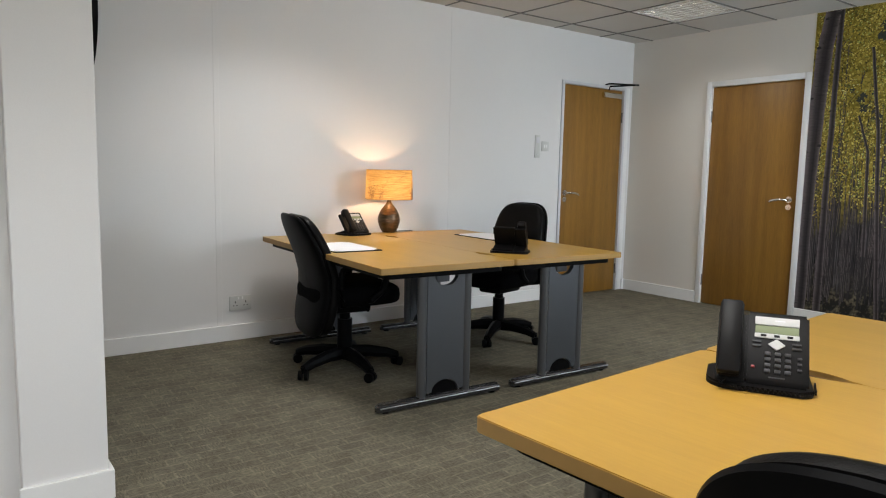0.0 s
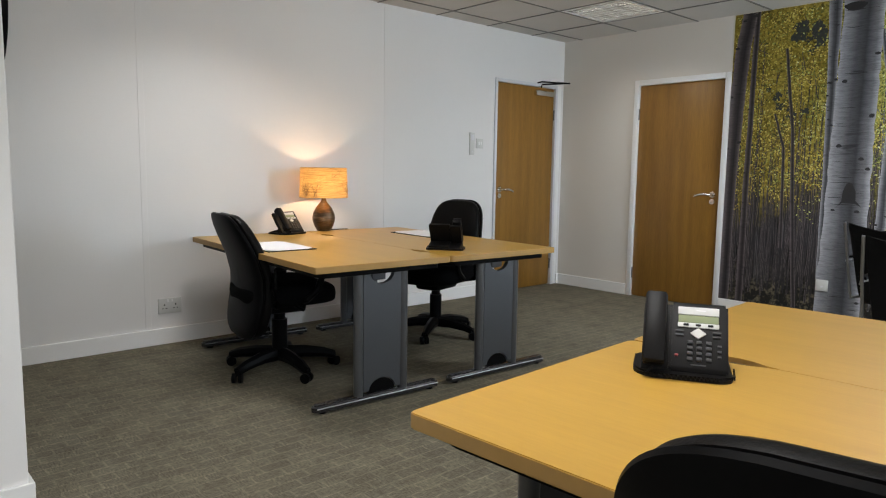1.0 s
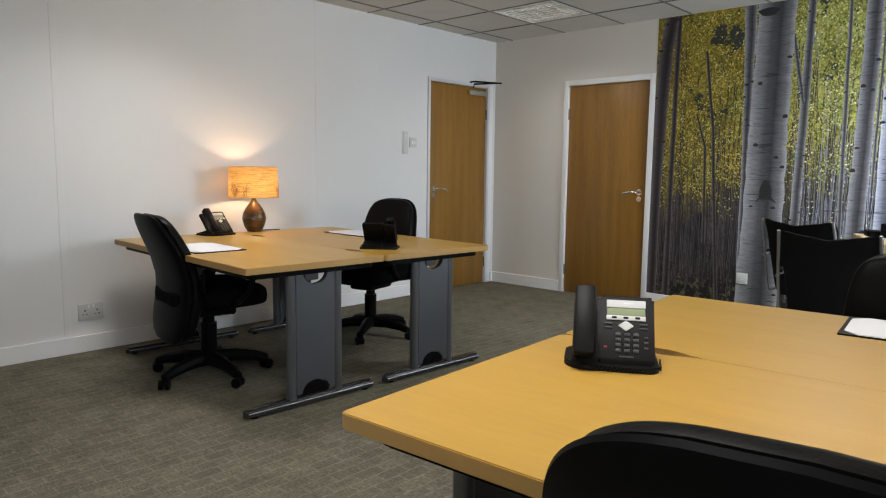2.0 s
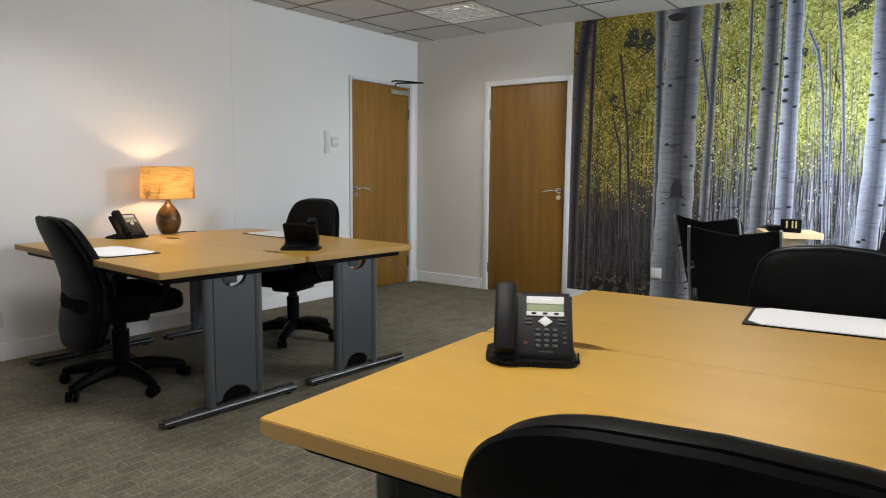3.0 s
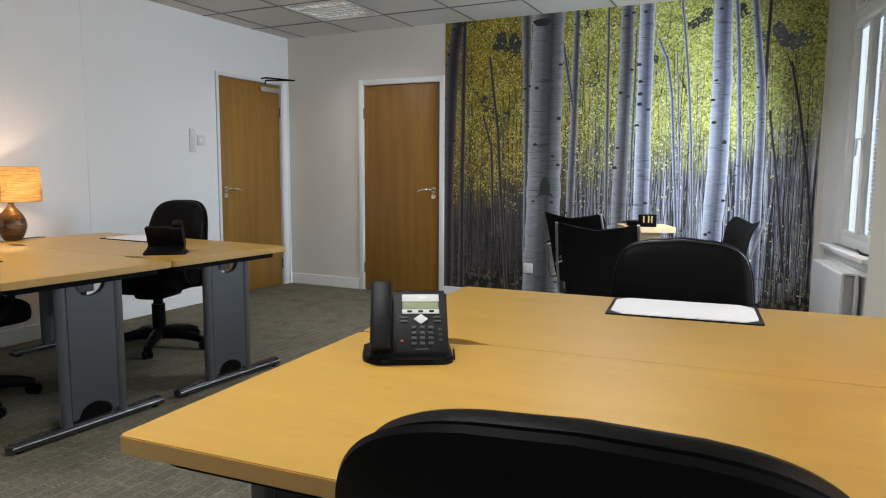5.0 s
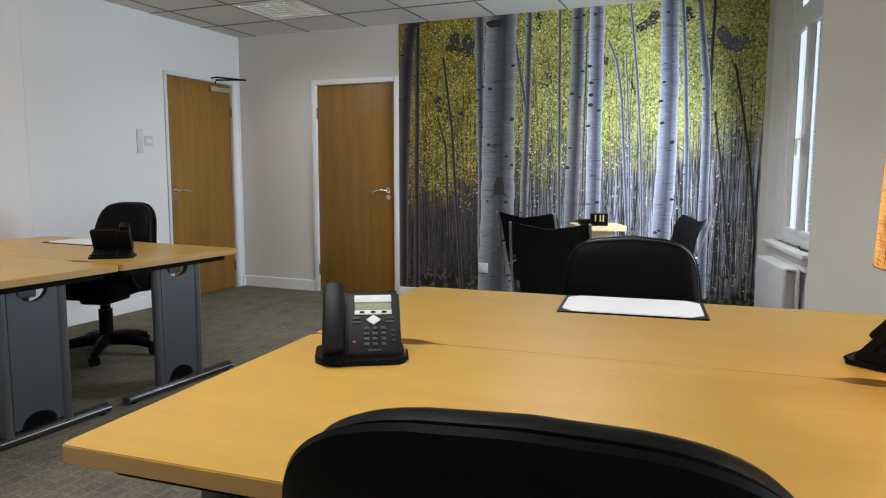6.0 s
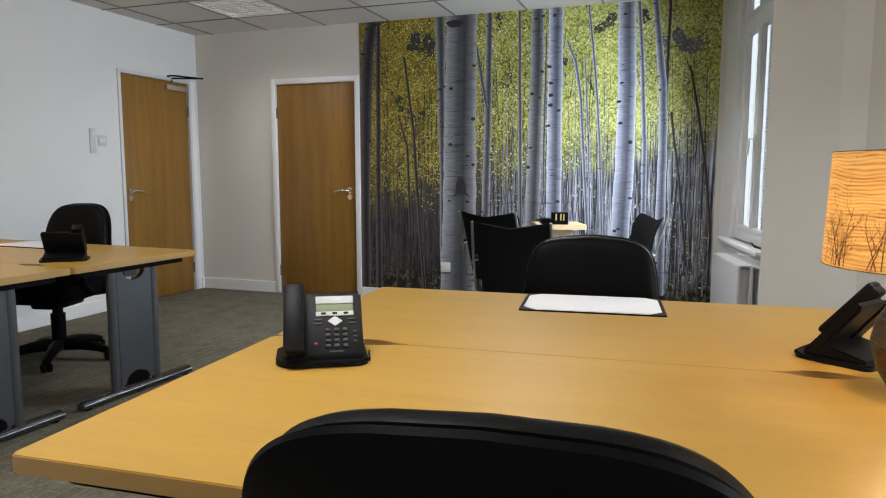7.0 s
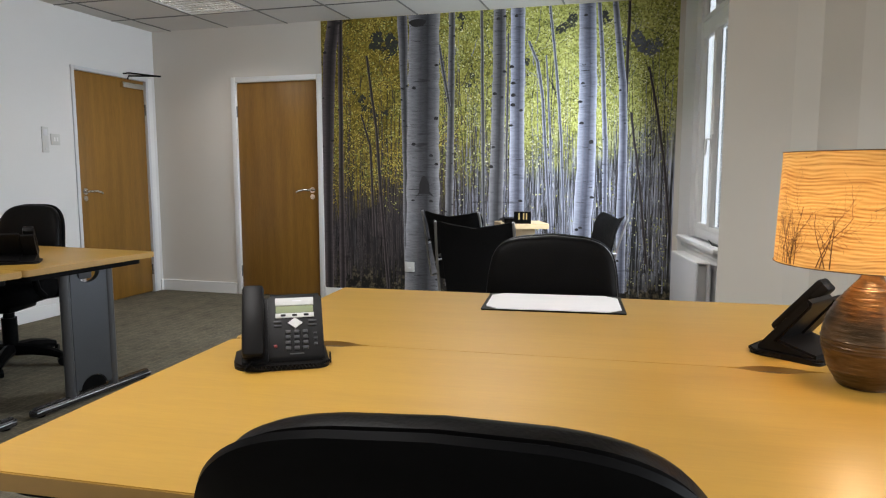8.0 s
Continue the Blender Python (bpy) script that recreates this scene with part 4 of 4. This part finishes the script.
for k in range(3):
    part("fluorescent_tube", cyl(B(), (-0.18 + 0.18 * k, -e + 0.03, 0.046), (-0.18 + 0.18 * k, e - 0.03, 0.046), 0.004, n=8), GLOW_TUBE, cl)
for k in range(9):
    x = -e + 0.03 + (2 * e - 0.06) * k / 8
    bm = prism(B(), [(x - 0.002, 0.002), (x + 0.002, 0.002), (x + 0.009, 0.042), (x - 0.009, 0.042)], -e + 0.026, e - 0.026, pose(0, 0, 0, 90))
    part("louvre_blade", bm, ALU, cl)
for k in range(5):
    y = -e + 0.03 + (2 * e - 0.06) * k / 4
    bm = box(B(), -e + 0.026, e - 0.026, y - 0.004, y + 0.004, 0.003, 0.040)
    part("louvre_blade", bm, ALU, cl)

for fx, fy in FITTINGS[1:]:
    copy_thing(cl, pose(fx + STEP / 2, fy + STEP / 2, H))

# ---- clock on the column ----
ck = thing("wall_clock", "round dark-rimmed wall clock on the column side", "clock", pose(0.388, 3.49, 1.705, 0, 90, 0))
bm, _ = lathe(B(), [(0.001, 0.0), (0.235, 0.0), (0.24, 0.012), (0.235, 0.034), (0.215, 0.036), (0.21, 0.02), (0.001, 0.02)])
part("rim", bm, BLACK, ck)
bm, _ = lathe(B(), [(0.001, 0.0225), (0.208, 0.0225), (0.208, 0.021)])
part("dial", bm, PAPER, ck)

# ---- table lamps ----


def shade_material():
    m, t, p = print_nodes("lamp_veneer")
    co = t.nodes.new("ShaderNodeTexCoord").outputs["Object"]
    sep = t.nodes.new("ShaderNodeSeparateXYZ")
    t.links.new(co, sep.inputs[0])
    grains = []
    for stretch, detail in (((5, 5, 9), 2), ((7, 7, 150), 5)):
        mp = t.nodes.new("ShaderNodeMapping")
        mp.inputs["Scale"].default_value = stretch
        t.links.new(co, mp.inputs[0])
        n = node(t, "ShaderNodeTexNoise", Scale=1.0, Detail=detail, Roughness=0.65)
        t.links.new(mp.outputs[0], n.inputs[0])
        grains.append(n.outputs[0])
    phase = math_node(t, "ADD", math_node(t, "MULTIPLY", sep.outputs[2], 820), math_node(t, "MULTIPLY", grains[0], 40))
    wave = math_node(t, "ADD", math_node(t, "MULTIPLY", math_node(t, "SINE", phase), 0.10), math_node(t, "MULTIPLY", grains[1], 1.0))
    c = ramp(t, wave, [(0.28, (0.36, 0.18, 0.05)), (0.44, (0.58, 0.34, 0.105)), (0.66, (0.74, 0.49, 0.18))])
    t.links.new(c, p.inputs["Base Color"])
    tr = t.nodes.new("ShaderNodeBsdfTranslucent")
    t.links.new(c, tr.inputs[0])
    mix = t.nodes.new("ShaderNodeMixShader")
    mix.inputs[0].default_value = 0.28
    t.links.new(p.outputs[0], mix.inputs[1])
    t.links.new(tr.outputs[0], mix.inputs[2])
    t.links.new(mix.outputs[0], t.nodes["Material Output"].inputs[0])
    return m


VENEER = shade_material()
TWIG = mat("twig_ink", (0.17, 0.085, 0.028), 0.6)
BRONZE = mat("hammered_bronze", (0.165, 0.112, 0.068), 0.34, 0.9, vary=0.5, scale=16, bump=1.0, fine=45, stretch=(0.6, 0.6, 3.0))
GLOW = bpy.data.materials.new("bulb_glass")
GLOW.use_nodes = True
bp = GLOW.node_tree.nodes["Principled BSDF"]
bp.inputs["Emission Color"].default_value, bp.inputs["Emission Strength"].default_value = (1.0, 0.75, 0.45, 1), 12


def table_lamp(place, turn, size, label):
    l = thing("table_lamp", label, "table lamp", pose(*place, 0, 0, turn) @ Matrix.Scale(size, 4))
    prof = [(0.001, 0.0), (0.052, 0.0), (0.058, 0.006), (0.078, 0.040), (0.092, 0.085), (0.094, 0.110), (0.086, 0.150), (0.066, 0.190), (0.042, 0.220), (0.026, 0.240), (0.019, 0.255), (0.017, 0.272), (0.001, 0.273)]
    fine = []
    for (r0, z0), (r1, z1) in zip(prof, prof[1:]):
        for i in range(9):
            f = i / 9
            r = r0 + (r1 - r0) * f
            fine.append((r + (0.0009 * math.sin(len(fine) * 2.4) if 0.03 < r else 0), z0 + (z1 - z0) * f))
    fine.append(prof[-1])
    part("lamp_base", lathe(B(), fine, 48)[0], BRONZE, l, "hammered bronze gourd-shaped base")
    part("stem", cyl(B(), (0, 0, 0.272), (0, 0, 0.335), 0.009), CHROME, l)
    bulb = bmesh.new()
    bmesh.ops.create_uvsphere(bulb, u_segments=16, v_segments=10, radius=0.010, matrix=Matrix.Translation((0, 0, 0.345)))
    part("bulb", bulb, GLOW, l)
    wall = lathe(B(), [(0.199, 0.276), (0.198, 0.278), (0.1895, 0.518), (0.1905, 0.520)], 72)[0]
    shade = part("shade", wall, VENEER, l, "drum shade of glowing wood veneer with printed twigs")
    rim = B()
    for r, z in ((0.199, 0.276), (0.1902, 0.520)):
        tube(rim, [(r * math.cos(a), r * math.sin(a), z) for a in [2 * math.pi * i / 72 for i in range(72)]], 0.0011, 6, True)
    for k in range(3):
        a = 2 * math.pi * k / 3
        tube(rim, [(0.01 * math.cos(a), 0.01 * math.sin(a), 0.33), (0.1 * math.cos(a), 0.1 * math.sin(a), 0.40), (0.190 * math.cos(a), 0.190 * math.sin(a), 0.508)], 0.0015, 5)
    part("shade_ring", rim, BROWN, shade)
    # printed winter twigs, branching upwards
    tw = B()
    rng = random.Random(11)

    def branch(a, z, ang, length, width, depth):
        n = 6
        for i in range(n):
            a2, z2 = a + math.sin(ang) * length / n / 0.2, z + math.cos(ang) * length / n
            if z2 > 0.50 or z2 < 0.278:
                return
            r0, r1 = 0.2002 - 0.0365 * (z - 0.278), 0.2002 - 0.0365 * (z2 - 0.278)
            q = []
            for aa, zz, r, s in ((a, z, r0, -1), (a, z, r0, 1), (a2, z2, r1, 1), (a2, z2, r1, -1)):
                aw = aa + s * width / 2 / 0.2
                q.append(tw.verts.new((r * math.cos(aw), r * math.sin(aw), zz)))
            tw.faces.new(q)
            a, z = a2, z2
            ang += rng.uniform(-0.25, 0.25)
            if depth and rng.random() < 0.75:
                branch(a, z, ang + rng.choice((-1, 1)) * rng.uniform(0.5, 1.0), length * rng.uniform(0.4, 0.65), width * 0.65, depth - 1)
            width *= 0.9

    for c0 in (0.0, 2.0, 4.1):
        for k in range(13):
            branch(c0 + rng.uniform(-0.4, 0.4), 0.280, rng.uniform(-0.35, 0.35), rng.uniform(0.07, 0.13), 0.0026, 2)
        branch(c0 + 0.75, 0.40, 1.1, 0.20, 0.0026, 2)
    part("twig_print", tw, TWIG, shade, smooth=False)
    cord = tube(B(), [(-0.05, 0.02, 0.006), (-0.10, 0.03, 0.006), (-0.16, 0.06, 0.006), (-0.20, 0.10, 0.006)], 0.004, 6)
    part("cord", cord, BLACK, l)
    return l


table_lamp(LAMP_A, 200, 0.87, "lit table lamp, bronze base, glowing veneer shade, by the wall")
table_lamp(LAMP_B, 120, 0.92, "lit table lamp, bronze base, glowing veneer shade, by the phone")

# ---- desk phones ----
PHONE = mat("phone_black", (0.006, 0.0055, 0.0055), 0.46, vary=0.2, scale=20, spec=0.11)
KEY = mat("phone_key", (0.038, 0.038, 0.040), 0.5, spec=0.3)
SILVER = mat("phone_silver", (0.52, 0.52, 0.51), 0.6, 0.0, spec=0.15)
LCD = mat("phone_display", (0.22, 0.25, 0.15), 0.6, spec=0.05)
RED = mat("red_key", (0.22, 0.02, 0.015), 0.4)


def desk_phone(m, label):
    """A desk phone that faces local -y, its handset on the viewer's left."""
    f = thing("desk_phone", label, "desk phone", m @ Matrix.Scale(0.94, 4), "desk phones")
    base = prism(B(), rounded(-0.116, 0.108, -0.094, 0.092, [0.06, 0.03, 0.02, 0.03]), 0.0, 0.013)
    bmesh.ops.bevel(base, geom=[e for e in base.edges if e.verts[0].co.z > 0.01 and e.verts[1].co.z > 0.01], offset=0.005, segments=2, affect="EDGES")
    part("phone_base", base, PHONE, f)
    side = [(-0.068, 0.010), (-0.069, 0.022), (-0.066, 0.027), (0.040, 0.153), (0.048, 0.157), (0.058, 0.150), (0.056, 0.138), (-0.016, 0.045), (0.075, 0.022), (0.075, 0.010)]
    M = Matrix(((0, 0, 1, 0), (1, 0, 0, 0), (0, 1, 0, 0), (0, 0, 0, 1)))
    body = prism(B(), side, -0.035, 0.098, M)
    bmesh.ops.bevel(body, geom=[e for e in body.edges if abs(e.verts[0].co.x - e.verts[1].co.x) < 1e-5], offset=0.006, segments=2, affect="EDGES")
    part("phone_body", body, PHONE, f, "black sloping phone body")
    cradle = prism(B(), side, -0.097, -0.0352, M @ pose(0, -0.008, 0))
    part("cradle", cradle, PHONE, f)
    F = pose(0.032, -0.0665, 0.0265, 50)  # on the sloping face: x across, y up the slope, z out of it

    def on_face(name, x, y, w, h, t, material, bevel=0.0008, label=""):
        bm = box(B(), x - w / 2, x + w / 2, y - h / 2, y + h / 2, -0.002, t, bevel)
        bmesh.ops.transform(bm, matrix=F, verts=bm.verts)
        return part(name, bm, material, f, label)

    on_face("name_strip", -0.002, 0.149, 0.094, 0.021, 0.003, SILVER)
    on_face("logo_bar", 0.004, 0.150, 0.022, 0.003, 0.0034, GREYTRIM, 0)
    on_face("display", -0.002, 0.127, 0.092, 0.020, 0.0016, LCD, label="grey-green display")
    on_face("soft_key_strip", -0.002, 0.110, 0.094, 0.012, 0.003, SILVER)
    for x in (-0.030, -0.002, 0.026):
        on_face("soft_key", x, 0.110, 0.013, 0.0065, 0.0045, PHONE, 0.002)
    d = prism(B(), [(0, -0.014), (0.018, 0), (0, 0.014), (-0.018, 0)], -0.002, 0.004, F @ pose(-0.002, 0.088, 0))
    part("arrow_pad", d, SILVER, f, "silver diamond arrow pad")
    for x in (-0.044, 0.040):
        for y in (0.093, 0.082):
            on_face("function_key", x, y, 0.019, 0.005, 0.003, KEY, 0.001)
    for r in range(4):
        for c in range(3):
            on_face("number_key", -0.020 + 0.021 * c, 0.064 - 0.0145 * r, 0.0125, 0.0095, 0.0045, KEY, 0.002)
    for y in (0.058, 0.044, 0.030):
        on_face("side_key", 0.046, y, 0.009, 0.006, 0.003, KEY, 0.001)
    on_face("red_key", -0.050, 0.028, 0.008, 0.006, 0.003, RED, 0.001)
    on_face("print_bar", 0.0, 0.006, 0.034, 0.003, 0.0005, KEY, 0)
    # handset with two deeper ends
    hs = bmesh.new()
    box(hs, -0.026, 0.026, 0.002, 0.192, 0.016, 0.040, 0.010)
    box(hs, -0.025, 0.025, 0.004, 0.055, 0.0, 0.028, 0.008)
    box(hs, -0.025, 0.025, 0.140, 0.190, 0.0, 0.028, 0.008)
    bmesh.ops.transform(hs, matrix=pose(-0.069, -0.080, 0.020, 50), verts=hs.verts)
    part("handset", hs, PHONE, f, "black handset on its cradle")
    coil = B()
    run = [(-0.07, -0.082, 0.024), (-0.088, -0.100, 0.012), (-0.05, -0.103, 0.009), (0.02, -0.101, 0.009), (0.08, -0.096, 0.009), (0.112, -0.065, 0.009), (0.115, 0.0, 0.009)]
    pts = []
    for i in range(160):
        u = i / 159 * (len(run) - 1)
        k = min(int(u), len(run) - 2)
        p = Vector(run[k]).lerp(Vector(run[k + 1]), u - k)
        a = i * 1.6
        pts.append(p + Vector((0.0, 0.0045 * math.cos(a), 0.0045 * math.sin(a))))
    part("coiled_cord", tube(coil, pts, 0.002, 5), PHONE, f)
    return f


desk_phone(pose(1.394, 1.405, DESK, 0, 0, -60), "black desk phone with a silver-trimmed display, beside the cable slot")
desk_phone(pose(1.809, 0.224, DESK, 0, 0, 145), "black desk phone turned side-on beside a lamp")
desk_phone(pose(2.27, 4.81, DESK, 0, 0, 10), "black desk phone beside the lit lamp")
desk_phone(pose(2.565, 3.52, DESK, 0, 0, 128), "black desk phone seen from behind at the desk joint")

# ---- blotters ----


def blotter(m, label):
    b = thing("desk_blotter", label, "blotter", m @ Matrix.Scale(0.925, 4), "desk blotters")
    part("pad", prism(B(), rounded(-0.155, 0.155, -0.245, 0.245, 0.006, 3), 0, 0.005), LEATHER, b, "black leatherette pad")
    part("paper_sheet", prism(B(), [(-0.148, -0.19), (-0.105, -0.232), (0.105, -0.232), (0.148, -0.19), (0.148, 0.19), (0.105, 0.232), (-0.105, 0.232), (-0.148, 0.19)], 0.005, 0.0075), PAPER, b, "white paper sheet", smooth=False)
    return b


blotter(pose(1.82, 4.14, DESK, 0, 0, -3), "black desk blotter with white paper, by the wall lamp")
blotter(pose(3.05, 4.27, DESK, 0, 0, -2), "black desk blotter with white paper, near the door")
blotter(pose(2.258, 0.884, DESK, 0, 0, 6), "black desk blotter with white paper, facing an empty chair")
blotter(pose(0.925, 0.80, DESK, 0, 0, 4), "black desk blotter with white paper, behind a chair back")

# ---- meeting corner: small table and mesh chairs ----
DULL = mat("satin_steel_tube", (0.36, 0.36, 0.37), 0.34, 0.9)
MESH = mat("black_mesh", (0.004, 0.004, 0.005), 0.8, vary=0.3, scale=60, bump=0.4, fine=600, spec=0.2)
BIRCH = mat("pale_birch", (0.62, 0.47, 0.27), 0.4, vary=0.12, scale=3, fine=30, stretch=(5, 1, 1))


def mesh_chair(m, label):
    """A visitor chair that faces local +x."""
    c = thing("visitor_chair", label, "chair", m @ Matrix.Scale(0.94, 4), "visitor chairs")

    def sweep(p):
        v = (p.z + 0.25) / 0.5
        return Vector((-0.22 + p.x - 0.10 * v - 0.06 * max(0, v - 0.8) * 3 + 0.7 * p.y * p.y, p.y * (0.96 + 0.26 * (v - 0.5)), 0.632 + p.z + 1.15 * p.y * p.y * v))

    part("backrest", cushion(B(), 0.010, 0.235, 0.255, 0.5, 0.25, shape=sweep), MESH, c, "black mesh backrest")
    part("seat", cushion(B(), 0.028, 0.23, 0.22, 0.5, 0.35, shape=lambda p: Vector((0.02 + p.z, p.y, 0.44 + p.x - 0.15 * max(0, p.z - 0.1) ** 2))), FABRIC, c, "black padded seat")
    for s in (-1, 1):
        y = s * 0.245
        part("side_frame", tube(B(), [(-0.345, y * 0.98, 0.925), (-0.27, y * 1.02, 0.70), (-0.215, y, 0.45), (-0.20, y, 0.40), (0.18, y, 0.40), (0.235, y, 0.36), (0.21, y, 0.03), (0.17, y, 0.014), (-0.24, y, 0.014)], 0.009, 8), DULL, c, "steel cantilever side tube")
        arm = tube(B(), [(-0.26, y * 1.04, 0.66), (-0.15, y * 1.12, 0.665), (0.08, y * 1.12, 0.65), (0.16, y * 1.1, 0.60), (0.18, y, 0.41)], 0.011, 8)
        rest = part("armrest", arm, DULL, c)
        part("arm_pad", box(B(), -0.17, 0.09, y * 1.12 - 0.022, y * 1.12 + 0.022, 0.668, 0.688, 0.008), BLACK, rest)
    part("floor_bar", cyl(B(), (-0.24, -0.245, 0.014), (-0.24, 0.245, 0.014), 0.0115, n=8), CHROME, c)
    return c


mesh_chair(pose(4.068, 1.535, 0, 0, 0, 2), "black mesh visitor chair with chrome arms, back to the desks")
mesh_chair(pose(4.994, 1.861, 0, 0, 0, -12), "black mesh visitor chair with chrome arms, beside the mural")
mesh_chair(pose(4.637, 1.082, 0, 0, 0, 112), "black mesh visitor chair with chrome arms, near the window")
tb = thing("side_table", "small pale birch table on a boxy pedestal", "table", pose(4.891, 1.453, 0, 0, 0, 22) @ Matrix.Scale(0.955, 4))
part("tabletop", prism(B(), rounded(-0.175, 0.175, -0.175, 0.175, 0.012), 0.785, 0.822), BIRCH, tb)
part("pedestal", box(B(), -0.09, 0.09, -0.09, 0.09, 0.02, 0.785, 0.004), BIRCH, tb)
part("plinth", box(B(), -0.17, 0.17, -0.17, 0.17, 0.0, 0.02, 0.003), BIRCH, tb)
GOLD = mat("pale_gold", (0.55, 0.42, 0.16), 0.4)
cal = thing("desk_calendar", "small dark perpetual calendar block with pale figures", "calendar", pose(4.787, 1.425, 0.785, 0, 0, -80))
part("block", box(B(), -0.06, 0.06, -0.03, 0.03, 0.0, 0.085, 0.004), BLACK, cal)
for x, w in ((-0.024, 0.009), (0.008, 0.009), (0.028, 0.009)):
    part("figure_bar", box(B(), x - w / 2, x + w / 2, -0.033, -0.029, 0.03, 0.075), GOLD, cal)
tr = thing("pen_tray", "low dark tray on the small table", "tray", pose(4.872, 1.54, 0.785, 0, 0, 20))
part("tray_bowl", prism(B(), rounded(-0.07, 0.07, -0.04, 0.04, 0.02), 0.0, 0.03), BLACK, tr)
part("tray_rim", tube(B(), [(x, y, 0.031) for x, y in rounded(-0.068, 0.068, -0.038, 0.038, 0.02)], 0.003, 5, True), BLACK, tr)
